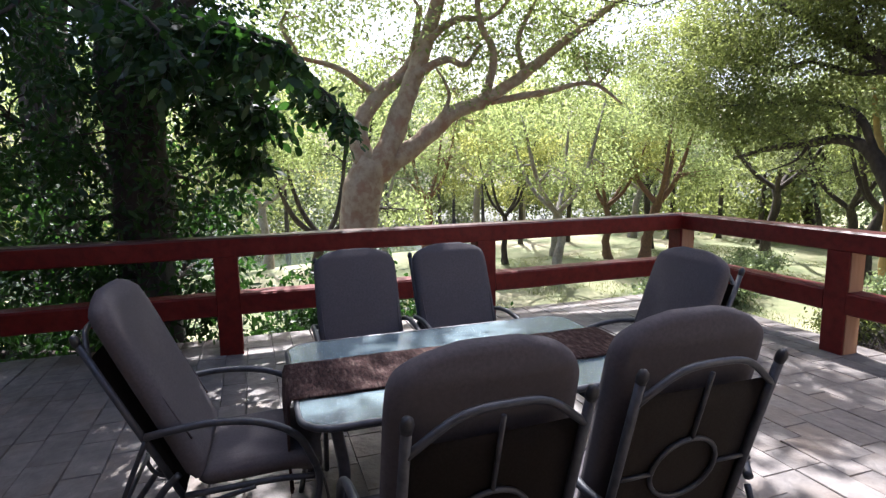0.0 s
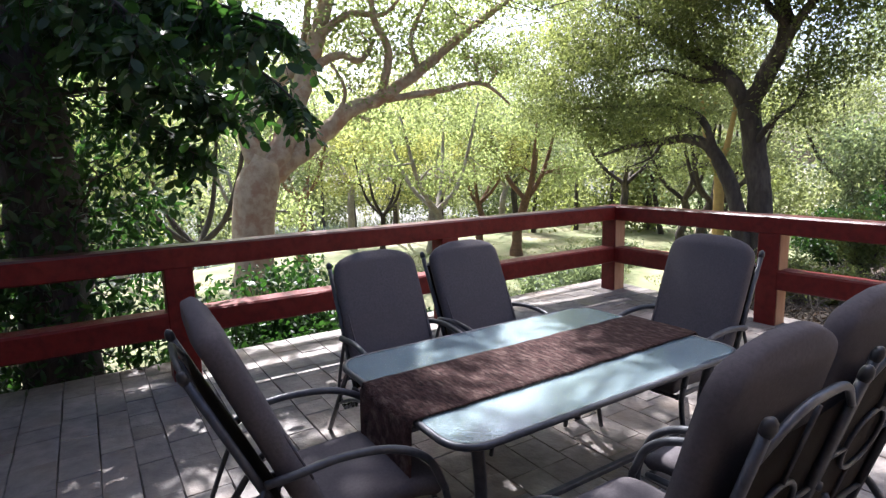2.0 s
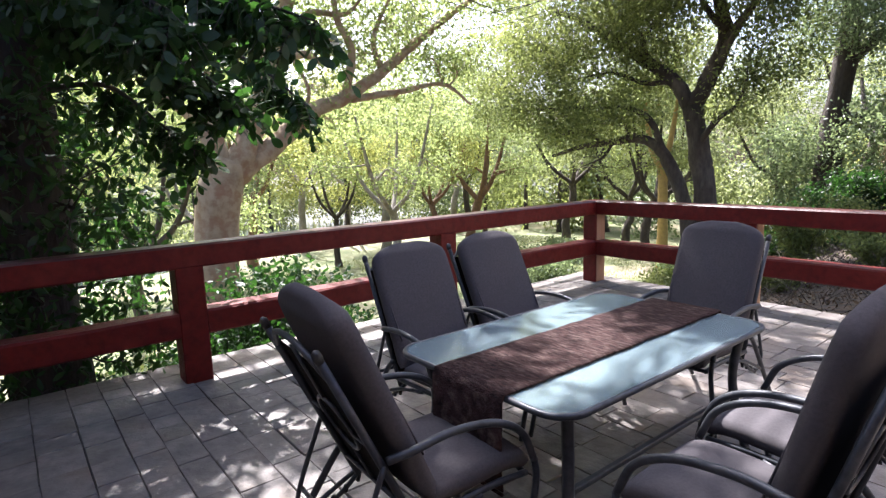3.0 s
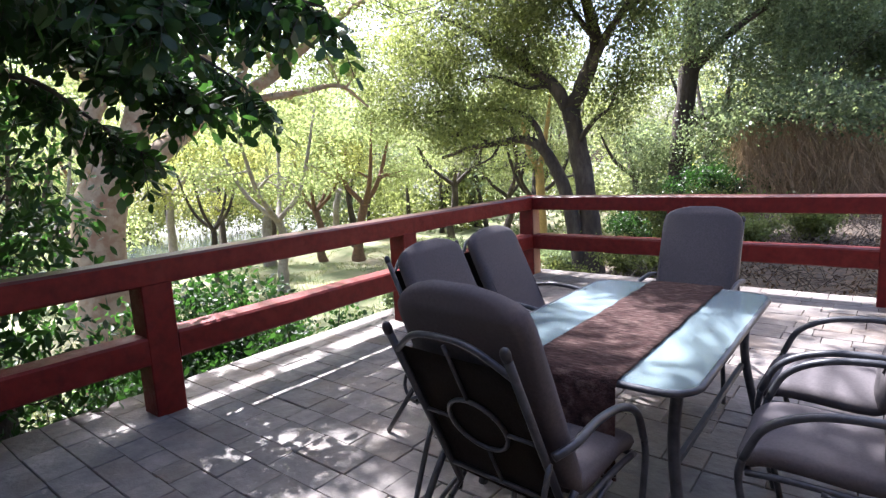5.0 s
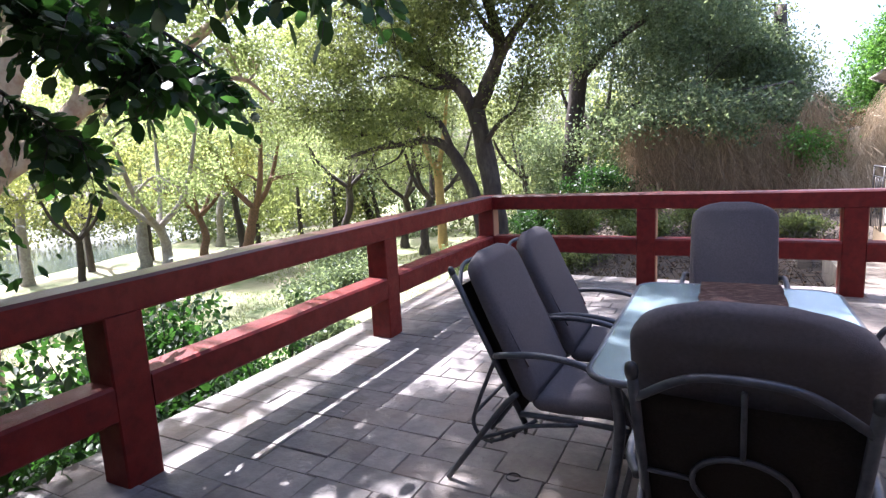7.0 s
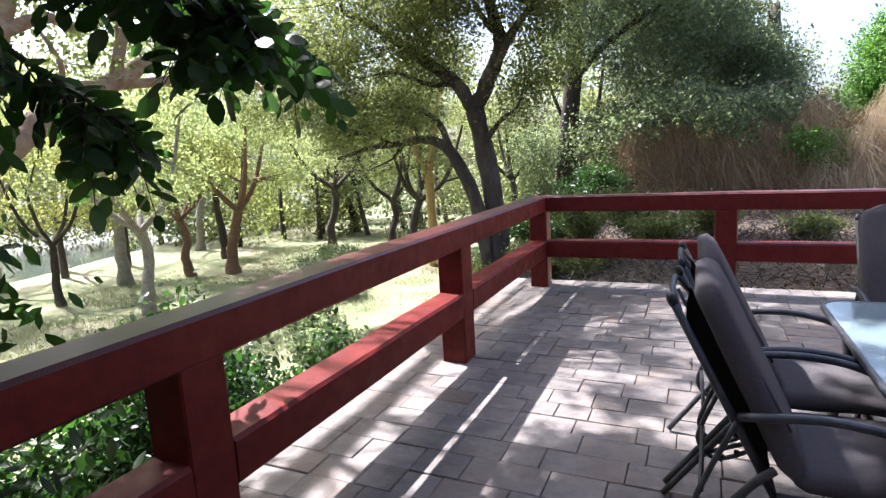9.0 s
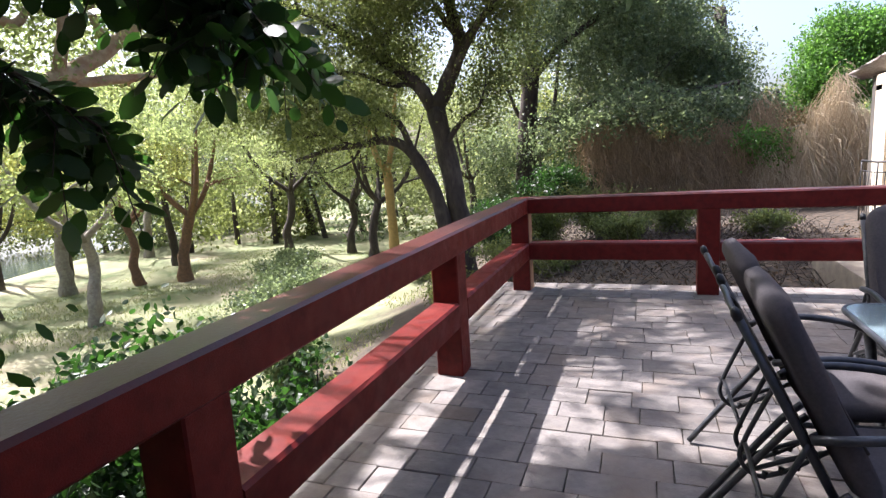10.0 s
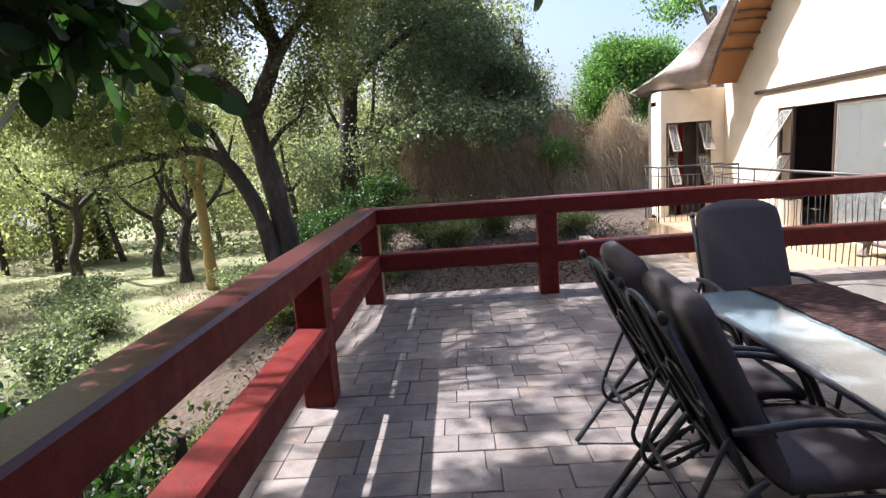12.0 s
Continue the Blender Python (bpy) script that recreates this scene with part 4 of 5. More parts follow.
def spray_bough(line, sprays, label, size=0.112):
    """A drooping bough with compound leaves: each a thin stalk with pairs of oval leaflets."""
    root = new("hanging_bough")
    v, f = tube_data(smooth_line(line, 6), sides=6)
    sv, sf = list(v), list(f)
    curve = smooth_line(line, 10)
    lv, lf = [], []
    for i in range(sprays):
        s = Vector(curve[int(rng.integers(int(len(curve) * 0.25), len(curve)))][:3])
        d = Vector(rng.normal(size=3))
        d.z = -abs(d.z) * 0.9 - 0.3
        d.normalize()
        ln = rng.uniform(0.20, 0.36)
        pts = [s + d * ln * t + Vector((0, 0, -0.10 * t * t)) for t in (0, 0.33, 0.66, 1)]
        v, f = tube_data([(*p, 0.004 - 0.0007 * k) for k, p in enumerate(pts)], sides=4, cap=False)
        o = len(sv)
        sv += v
        sf += [tuple(q + o for q in g) for g in f]
        side = d.cross(Vector(rng.normal(size=3))).normalized()
        for k in range(9):
            t = 0.2 + 0.8 * (k // 2) / 4
            b = s + d * ln * t + Vector((0, 0, -0.10 * t * t))
            out = (side * (1 if k % 2 else -1) + d * 0.45 + Vector((0, 0, -0.45))).normalized() if k < 8 else d
            L = size * rng.uniform(0.75, 1.2)
            w = out.cross(Vector(rng.normal(size=3)) + Vector((0, 0, 1.2))).normalized() * L * 0.27
            up = w.cross(out).normalized() * L * 0.06
            o = len(lv)
            lv += [b, b + out * L * .22 + w * .72 + up, b + out * L * .55 + w + up, b + out * L * .86 + w * .6 + up, b + out * L, b + out * L * .86 - w * .6 + up, b + out * L * .55 - w + up, b + out * L * .22 - w * .72 + up]
            lf += [(o, o + 1, o + 7), (o + 1, o + 2, o + 6, o + 7), (o + 2, o + 3, o + 5, o + 6), (o + 3, o + 4, o + 5)]
    put("stem", mesh_of("stem", sv, sf, DARK_BARK, True), root)
    put("foliage", mesh_of("foliage", lv, lf, LEAF_DARK), root)
    return tagged(root, label, "branch")


B1 = "leafy dark bough hanging over the red railing"
spray_bough([(-1.45, -5.6, 2.6, 0.03), (-0.9, -5.2, 2.75, 0.022), (-0.3, -4.7, 2.4, 0.014), (0.0, -4.35, 2.05, 0.006)], 100, B1)
spray_bough([(-1.45, -5.6, 2.7, 0.03), (-0.4, -5.3, 2.9, 0.022), (0.6, -4.8, 2.7, 0.014), (1.25, -4.35, 2.42, 0.006)], 125, B1)
spray_bough([(-1.45, -5.5, 2.3, 0.025), (-1.1, -5.1, 2.3, 0.02), (-0.8, -4.8, 1.98, 0.012), (-0.6, -4.6, 1.75, 0.005)], 46, B1)
spray_bough([(-1.5, -5.4, 2.9, 0.03), (-1.2, -4.6, 2.9, 0.02), (-0.7, -4.0, 2.5, 0.014), (-0.3, -3.7, 2.1, 0.006)], 68, B1)
spray_bough([(-1.45, -5.6, 2.8, 0.03), (-0.2, -5.6, 3.0, 0.022), (0.5, -5.3, 2.75, 0.014), (0.9, -5.0, 2.4, 0.006)], 100, B1)


# ---- shade crown added high over the terrace, shaped to dapple the floor ----
def shade_crown():
    cl = []
    # gaps left in the crown to place sun patches on the floor: (x, y, half length, half width)
    gaps = [(1.15, -2.9, 0.6, 0.42), (1.45, -2.15, 0.6, 0.4), (0.85, -1.65, 0.25, 0.2), (1.15, -1.05, 0.35, 0.25), (1.7, -1.5, 0.3, 0.2), (1.8, -3.0, 0.3, 0.3), (-0.05, -2.5, 0.62, 3.1), (1.5, -0.3, 2.0, 0.3), (1.3, -4.2, 0.2, 0.2)]
    for x0, x1, y0, y1, n, big in ((-1, 6, -10, -4.3, 230, 1.0), (2.2, 6, -4.4, -0.4, 50, 0.95), (-0.8, 2.2, -3.4, 0.2, 75, 0.75), (0.4, 2.2, -4.6, -3.3, 34, 0.8), (2.9, 3.8, -3.2, -2.4, 12, 0.8)):
        for i in range(n):
            x, y, z = rng.uniform(x0, x1), rng.uniform(y0, y1), rng.uniform(6.0, 9.0)
            r = rng.uniform(0.25, 0.5) * big
            if any(((x - a) / (p + r * 0.6)) ** 2 + ((y - b) / (q + r * 0.6)) ** 2 < 1 for a, b, p, q in gaps):
                continue
            cl.append((x - 0.65 * z, y + 0.19 * z, z, r, r, r * 0.4))
    for x0, x1, y0, y1, n in ((0.75, 3.0, -4.2, -0.2, 24),):
        for i in range(n):
            x, y, z, r = rng.uniform(x0, x1), rng.uniform(y0, y1), rng.uniform(5.6, 8.4), rng.uniform(0.08, 0.2)
            cl.append((x - 0.65 * z, y + 0.19 * z, z, r * 1.5, r, r * 0.5))
    # the added crown goes on, shading the garden between the terrace and the vines
    for i in range(120):
        x, y, z, r = rng.uniform(-1.0, 4.6), rng.uniform(2.2, 11.5), rng.uniform(7.5, 9.5), rng.uniform(0.4, 0.8)
        cl.append((x - 0.65 * (z + 1.3), y + 0.19 * (z + 1.3), z, r, r, r * 0.4))
    return cl


make_tree("shade_tree",
          [[(-4.6, -7.5, -5.0, 0.5), (-4.5, -7.4, 0, 0.4), (-4.3, -7.2, 4, 0.32), (-4.0, -6.8, 6, 0.26)],
           [(-4.0, -6.9, 5.4, 0.2), (-2.5, -5.5, 6.6, 0.14), (-0.6, -3.5, 7.0, 0.07)],
           [(-4.1, -6.9, 5.2, 0.2), (-4.4, -4.2, 6.4, 0.14), (-4.6, -1.2, 6.6, 0.07)],
           [(-4.0, -7, 5.6, 0.18), (-2.2, -8.2, 6.6, 0.1), (-0.2, -9, 7, 0.06)]],
          shade_crown(), DARK_BARK, LEAF_DARK, 135000, 0.12, "tall tree added for shade, its crown arranged to dapple the terrace", twig=0.13, per=60, twigs=1, thin=0.3)


# ---- shrubs below the railing ----
def shrub(x, y, z, r, h, n, leaf, label, length=0.072):
    root = new("shrub")
    root.matrix_basis = Matrix.Translation((x, y, z))
    verts, faces, pts = [], [], []
    for i in range(14):
        a, s = rng.uniform(0, 2 * math.pi), rng.uniform(0.2, 1) * r
        e = Vector((math.cos(a) * s, math.sin(a) * s, h * rng.uniform(0.55, 1)))
        ln = smooth_line([(0, 0, 0, 0.022), (e.x * 0.35, e.y * 0.35, e.z * 0.55, 0.014), (*e, 0.004)], 4)
        v, f = tube_data(ln, sides=5, cap=False)
        o = len(verts)
        verts += v
        faces += [tuple(q + o for q in g) for g in f]
        for q in ln[3:]:
            m = max(4, n // 22)
            pts.append(q[:3] + rng.normal(size=(m, 3)) * np.array([0.16, 0.16, 0.12]) * r)
    put("stem", mesh_of("stem", verts, faces, DARK_BARK, True), root)
    put("foliage", leaves_mesh("foliage", np.concatenate(pts), length, leaf, 0.5, 0.2, fine=True), root)
    return tagged(root, label, "shrub")


DARK_SHRUB, PALE_SHRUB = "dark green leafy shrub growing below the railing", "thin pale shrub on the sandy lawn"
for x, y, top, r, n in ((-1.9, -3.4, 0.55, 0.9, 2200), (-1.3, -2.6, 0.1, 0.7, 1600), (-1.5, -4.3, 0.0, 0.9, 2000), (-2.3, -1.6, -0.5, 0.9, 1500), (-1.4, -5.2, -0.1, 0.9, 1800), (-2.8, -4.4, 0.0, 1.0, 1700),
                      (-2.6, -2.8, 0.3, 0.7, 2200), (-2.0, -3.6, 0.35, 0.7, 2000), (-1.6, -6.6, 0.0, 1.0, 1800), (-2.6, -7.4, 0.2, 1.0, 1800), (-1.5, -8.6, 0.1, 1.0, 1800)):
    g = lift(x, y)
    shrub(x, y, g - 0.05, r, top - g, n, LEAF_DARK, DARK_SHRUB)
for x, y, top, r, n in ((-1.2, -3.7, 0.05, 0.7, 2400), (-1.0, -4.7, -0.15, 0.6, 2200), (-1.1, -3.0, -0.3, 0.6, 2000), (-2.2, -2.5, -0.3, 0.9, 2000), (-3.2, -3.4, -0.4, 1.1, 2200), (-1.1, -1.7, -0.8, 0.7, 1800), (-3.6, -2.0, -0.8, 1.1, 1800), (-4.6, -4.4, -1.2, 1.2, 1800), (-2.0, -0.4, -1.3, 0.9, 1500)):
    g = lift(x, y)
    shrub(x, y, g - 0.05, r, top - g, n, LEAF_DARK if n > 1900 else LEAF_OAK, DARK_SHRUB)
for x, y, r, h in ((-10.5, 8.5, 1.2, 2.2), (-12.5, 11.5, 1.4, 2.0), (-15, 16, 2.0, 1.5), (-17, 18.5, 1.8, 1.4), (-8.3, 6.5, 1.1, 1.7), (-19.5, 23, 1.6, 1.3), (-9.5, 20, 1.5, 1.6)):
    shrub(x, y, lift(x, y) - 0.05, r, h, 1500, LEAF_MID, PALE_SHRUB, 0.15)


for x, y, r, h in ((-4.6, 19.0, 1.4, 2.2), (-2.8, 19.8, 1.5, 2.7), (-1.2, 20.4, 1.4, 2.6), (-6.0, 20.6, 1.5, 2.3), (-3.4, 17.6, 1.1, 1.3)):
    shrub(x, y, lift(x, y) - 0.05, r, h, 3600, LEAF_DARK, "dark green bush under the trees by the vines", 0.12)


# ---- vines and reed fence beyond the terrace ----
def vine_curtain(name, boxes, n, label, stem):
    """Tangled dry stems hanging over a thicket."""
    verts, faces = [], []
    for x0, x1, y, z0, z1, share in boxes:
        for i in range(int(n * share)):
            x = rng.uniform(x0, x1)
            zt = z0 + (z1 - z0) * rng.uniform(0.08, 1.0) ** 0.8 * (0.78 + 0.55 * noise.noise(Vector((x * 0.8, 3, y))) + 0.2 * noise.noise(Vector((x * 3, 8, y)))) + rng.uniform(-0.3, 0.3)
            ln = rng.uniform(0.4, 1.3)
            p = Vector((x, y + rng.uniform(-0.9, 0.7), zt))
            w = rng.uniform(0.004, 0.011)
            d = Vector((rng.uniform(-0.9, 0.9), rng.uniform(-0.6, 0.3), rng.uniform(-0.9, 0.5)))
            o = len(verts)
            m = 7
            for j in range(m):
                verts += [p + Vector((-w, 0, 0)), p + Vector((w, 0.006, 0.006))]
                d += Vector((rng.uniform(-0.5, 0.5), rng.uniform(-0.2, 0.2), -0.38))
                p = p + d.normalized() * ln / m
            faces += [(o + 2 * j, o + 2 * j + 1, o + 2 * j + 3, o + 2 * j + 2) for j in range(m - 1)]
    return tagged(put(name, mesh_of(name, verts, faces, stem)), label, "vines", kind="stuff")


vine_curtain("dry_vines", [(-1.4, 2.9, 20.2, -1.5, 3.0, 0.5), (2.1, 6.4, 20.0, -1.4, 3.0, 0.5)], 12000, "tangled curtain of dry brown hanging vines", DRY_VINE)
vine_curtain("straw_vines", [(6.8, 9.7, 19.8, -1.4, 3.6, 1.0), (8.6, 10.4, 19.6, -0.6, 3.6, 0.3), (5.4, 6.9, 19.9, -1.4, 1.2, 0.2)], 9500, "pale straw-coloured vines hanging from the creeper", STRAW)
cl = [(0.2, 21.2, 1.3, 2.2, 0.9, 1.3), (3.8, 21.2, 1.1, 2.2, 0.9, 1.4), (1.9, 21.4, -0.4, 3.5, 0.8, 1.1), (7.9, 22.4, 0.8, 1.6, 0.9, 2.1)]
pts, _ = clump_points(cl, 22000, 0.4, 20)
tagged(put("thicket", leaves_mesh("thicket", pts, 0.16, DRY_VINE, 0.4)), "dry brown thicket behind the vines", "thicket", kind="stuff")

make_tree("vine_covered_tree",
          [[(8.75, 22.96, -1.6, 0.396), (8.75, 22.96, 0.552, 0.324), (8.75, 22.78, 3.972, 0.18)]],
          [(8.93, 22.42, 5.322, 1.44, 1.44, 0.99), (7.94, 22.06, 4.062, 0.9, 1.08, 0.99), (10.19, 22.42, 4.782, 1.08, 1.08, 0.9), (9.02, 21.7, 3.792, 1.35, 0.9, 0.9), (10.01, 21.88, 3.432, 0.81, 0.81, 0.72), (8.12, 22.06, 5.052, 0.63, 0.72, 0.54), (9.74, 22.24, 5.862, 0.72, 0.72, 0.504), (8.57, 21.88, 5.952, 0.54, 0.54, 0.45), (5.35, 19.4, 1.35, 0.8, 0.6, 0.55), (5.9, 19.6, 0.8, 0.5, 0.5, 0.4), (10.95, 22.6, 5.6, 1.1, 1.1, 0.8), (7.7, 21.8, 3.3, 0.5, 0.6, 0.7), (8.45, 21.4, 2.9, 0.6, 0.5, 0.4)],
          GREY_BARK, LEAF_VINE, 34000, 0.14, "tree smothered in bright green creeper beside the house", twig=0.34, per=26, twigs=2, thin=0.3)
make_tree("house_tree", [[(10.5, 15, -1.4, 0.3), (10.4, 15, 3, 0.22), (10.2, 15, 6, 0.14)], [(10.3, 15, 5, 0.1), (9.4, 14.6, 6.5, 0.05)]],
          [(9.6, 14.6, 7.0, 1.2, 1.2, 0.8), (10.8, 14.6, 8.0, 1.4, 1.4, 0.9), (8.8, 14.8, 6.0, 0.8, 0.8, 0.5)], GREY_BARK, LEAF_VINE, 6000, 0.14, "light green tree rising behind the thatched roof", twig=0.3)
make_tree("bank_tree", [[(4.98, 26.56, -1.8, 0.52), (4.98, 26.56, 3.432, 0.39), (4.72, 26.56, 7.982, 0.26)]],
          [(1.6, 25.91, 6.812, 2.86, 2.6, 1.95), (3.68, 25.91, 5.512, 1.95, 2.08, 1.56), (-1, 25.91, 8.632, 3.12, 2.6, 2.08), (3.68, 25.26, 3.432, 2.86, 2.08, 1.56), (6.8, 26.04, 2.392, 1.82, 1.82, 1.3), (0.82, 19.93, 3.3, 1.82, 1.17, 0.65), (3.4, 19.8, 3.0, 1.6, 1.0, 0.55), (-0.7, 19.0, 2.5, 1.3, 0.6, 0.5), (1.5, 18.8, 2.75, 1.4, 0.6, 0.4), (2.9, 19.0, 2.1, 0.8, 0.5, 0.35)], DARK_BARK, LEAF_MID, 40000, 0.18, "dense dark green tree behind the vines", twig=0.45, thin=0.4)


def reed_fence():
    root = new("reed_fence")
    verts, faces = [], []
    y, x = 17.0, 0.4
    while x < 4.9:
        z = lift(x, y)
        v, f = tube_data([(x, y + rng.uniform(-.02, .02), z - 0.1, 0.016), (x + rng.uniform(-.04, .04), y, z + rng.uniform(0.5, 0.78), 0.012)], sides=5)
        o = len(verts)
        verts += v
        faces += [tuple(q + o for q in g) for g in f]
        x += rng.uniform(0.05, 0.075)
    put("reed_screen", mesh_of("reed_screen", verts, faces, REED, True), root)
    for h in (0.2, 0.45):
        tube("tie_rail", [(0.35, 16.97, lift(0.35, 17) + h), (2.6, 16.95, lift(2.6, 17) + h), (4.9, 16.97, lift(4.9, 17) + h)], 0.02, REED, root)
    tagged(root, "weathered screen fence of thin upright reeds", "fence")


reed_fence()


def paling_fence():
    root = new("paling_fence")
    for i in range(37):
        y = -4.9 + 0.075 * i
        z = lift(FENCE_X, y)
        h = FENCE_TOP + 0.05 * math.sin(i * 2.3)
        v, f = tube_data([(FENCE_X + 0.01 * math.sin(i * 1.7), y, z - 0.1, 0.015), (FENCE_X, y + 0.012 * math.sin(i * 3.1), h, 0.012)], sides=6)
        put("paling", mesh_of("paling", v, f, RUST_BARK, True), root)
    for y in (-4.95, -2.12):
        v, f = tube_data([(FENCE_X, y, lift(FENCE_X, y) - 0.2, 0.055), (FENCE_X, y, FENCE_TOP + 0.16, 0.05), (FENCE_X, y, FENCE_TOP + 0.18, 0.03)], sides=10)
        put("post", mesh_of("post", v, f, DARK_BARK, True), root)
    for h in (0.15, 0.65):
        tube("tie_rail", [(FENCE_X + 0.03, -4.95, FENCE_TOP - h), (FENCE_X + 0.03, -2.12, FENCE_TOP - h)], 0.016, RUST_BARK, root, straight=True)
    return tagged(root, "low rusty-brown paling fence below the timber railing", "fence")


FENCE_X, FENCE_TOP = -1.3, -0.52
paling_fence()


# ---- house ----
HX, HY, FZ = 6.9, 6.93, -0.20
house = new("house")
house.matrix_basis = Matrix.Identity(4)


def wall_with_openings(name, a, b, z0, z1, holes, thick, axis, plane, sign, parent, top=None):
    """A wall in a plane, from a to b, with rectangular holes through it; built of butted solid pieces in one mesh."""
    bm = bmesh.new()
    cuts = sorted({a, b, *[h[0] for h in holes], *[h[1] for h in holes]})
    for s, e in zip(cuts[:-1], cuts[1:]):
        hs = sorted([(h[2], h[3]) for h in holes if h[0] <= s and h[1] >= e])
        z = z0
        for h0, h1 in hs + [(z1, z1)]:
            if h0 > z:
                t = box(plane, s, z, plane + thick * sign, e, h0) if axis == "x" else box(s, plane, z, e, plane + thick * sign, h0)
                me = bpy.data.meshes.new("tmp")
                t.to_mesh(me)
                t.free()
                bm.from_mesh(me)
                bpy.data.meshes.remove(me)
            z = max(z, h1)
    bmesh.ops.remove_doubles(bm, verts=bm.verts[:], dist=0.0005)
    bmesh.ops.recalc_face_normals(bm, faces=bm.faces[:])
    return part(name, bm, STUCCO, parent)


wall_with_openings("wall", -0.5, HY, -1.6, 5.2, [(1.2, 4.84, FZ, 1.98), (3.0, 4.3, 3.9, 5.0)], 0.28, "x", HX, 1, house)
wall_with_openings("wall", 5.5, HX, -1.6, 2.6, [(5.62, 6.62, FZ, 1.9)], 0.28, "y", HY, 1, house)
part("wall", box(5.5, HY + 0.285, -1.6, 5.78, HY + 0.6, 2.6), STUCCO, house)
part("wall", box(HX + 3.4, -0.5, -1.6, HX + 3.6, HY + 0.8, 3.4), ROOM_SHADE, house, "back wall inside the house, coloured dark for shade")
part("inner_floor", box(HX + 0.28, -0.5, FZ - 0.2, HX + 3.4, HY + 0.28, FZ), CONCRETE, house)
part("inner_floor", box(5.5, HY + 0.29, FZ - 0.2, HX + 3.4, HY + 0.6, FZ), CONCRETE, house)
part("wall", box(5.5, HY + 0.6, -1.6, HX + 3.4, HY + 0.8, 2.6), ROOM_SHADE, house)
part("inner_ceiling", box(HX + 0.28, -0.5, 2.3, HX + 3.4, HY + 0.28, 2.4), ROOM_SHADE, house)
part("inner_ceiling", box(5.5, HY + 0.29, 2.3, HX + 3.4, HY + 0.6, 2.4), ROOM_SHADE, house)
part("lintel_beam", box(HX - 0.05, 1.5, 2.30, HX - 0.003, 5.6, 2.36, 0.006), DARK_FRAME, house, "thin dark rail above the doors")


def casement(parent, axis, plane, s0, s1, z0, z1, panes=2, open_out=18):
    """A steel window leaf column: frame and panes, the top-hung vents standing open."""
    w = put("window", None, parent)
    fr = 0.045
    def bx(u0, u1, h0, h1, d0, d1):
        return box(plane + d0, u0, h0, plane + d1, u1, h1, 0.004) if axis == "x" else box(u0, plane + d0, h0, u1, plane + d1, h1, 0.004)
    for u in (s0, s1 - fr):
        part("frame", bx(u, u + fr, z0, z1, 0.02, 0.08), DARK_FRAME, w)
    for k in range(panes + 1):
        h = z0 + (z1 - z0 - fr) * k / panes
        part("frame", bx(s0 + fr, s1 - fr, h, h + fr, 0.022, 0.078), DARK_FRAME, w)
    for k in range(panes):
        h0, h1 = z0 + (z1 - z0 - fr) * k / panes + fr, z0 + (z1 - z0 - fr) * (k + 1) / panes
        bm = bx(s0 + fr, s1 - fr, h0, h1, 0.045, 0.051)
        sash = bmesh.new()
        for q in ((s0 + fr, s0 + fr + 0.03, h0, h1), (s1 - fr - 0.03, s1 - fr, h0, h1), (s0 + fr + 0.03, s1 - fr - 0.03, h0, h0 + 0.03), (s0 + fr + 0.03, s1 - fr - 0.03, h1 - 0.03, h1)):
            t = bx(*q, 0.035, 0.062)
            me = bpy.data.meshes.new("tmp")
            t.to_mesh(me)
            t.free()
            sash.from_mesh(me)
            bpy.data.meshes.remove(me)
        hinge = Vector((plane + 0.03, (s0 + s1) / 2, h1)) if axis == "x" else Vector(((s0 + s1) / 2, plane + 0.03, h1))
        if open_out:
            rot = Matrix.Rotation(radians(open_out), 3, "Y" if axis == "x" else "X")
            for b in (bm, sash):
                bmesh.ops.rotate(b, verts=b.verts[:], cent=hinge, matrix=rot if axis == "x" else rot.inverted())
        part("sash", sash, SASH, w)
        part("pane", bm, PANE, w)
    return w


SASH = mat("pale_steel_sash", (0.30, 0.25, 0.20), 0.5, scale=20, bump=0.05)
PANE = bpy.data.materials.new("window_glass")
PANE.use_nodes = True
pb = PANE.node_tree.nodes["Principled BSDF"]
pb.inputs["Base Color"].default_value, pb.inputs["Roughness"].default_value = (0.9, 0.95, 0.93, 1), 0.03
pb.inputs["Transmission Weight"].default_value, pb.inputs["IOR"].default_value = 0.9, 1.45

casement(house, "x", HX, 4.40, 4.84, 0.3, 1.98, 2, 32)
casement(house, "x", HX, 1.95, 3.3, FZ, 1.98, 1, 0)
casement(house, "x", HX, 1.2, 1.75, 0.3, 1.98, 2, 32)
casement(house, "x", HX, 3.0, 4.3, 3.9, 5.0, 1, 0)
casement(house, "y", HY, 5.62, 5.90, 0.4, 1.9, 2, 32)
casement(house, "y", HY, 6.30, 6.62, 0.4, 1.9, 2, 32)
part("wall_panel", box(HX + 0.03, 4.40, FZ, HX + 0.25, 4.84, 0.3), STUCCO, house)
bm = bmesh.new()
prev = None
for i in range(25):
    x, y = 5.88 + 0.20 * i / 24, HY + 0.20 + 0.02 * math.sin(i * 1.6)
    cur = (bm.verts.new((x, y, FZ)), bm.verts.new((x, y, 1.85)))
    if prev:
        bm.faces.new((prev[0], cur[0], cur[1], prev[1]))
    prev = cur
bmesh.ops.solidify(bm, geom=bm.faces[:], thickness=0.004)
curtain = part("curtain", bm, CURTAIN, None, smooth=True)
tagged(curtain, "red curtain hanging in the doorway", "curtain")


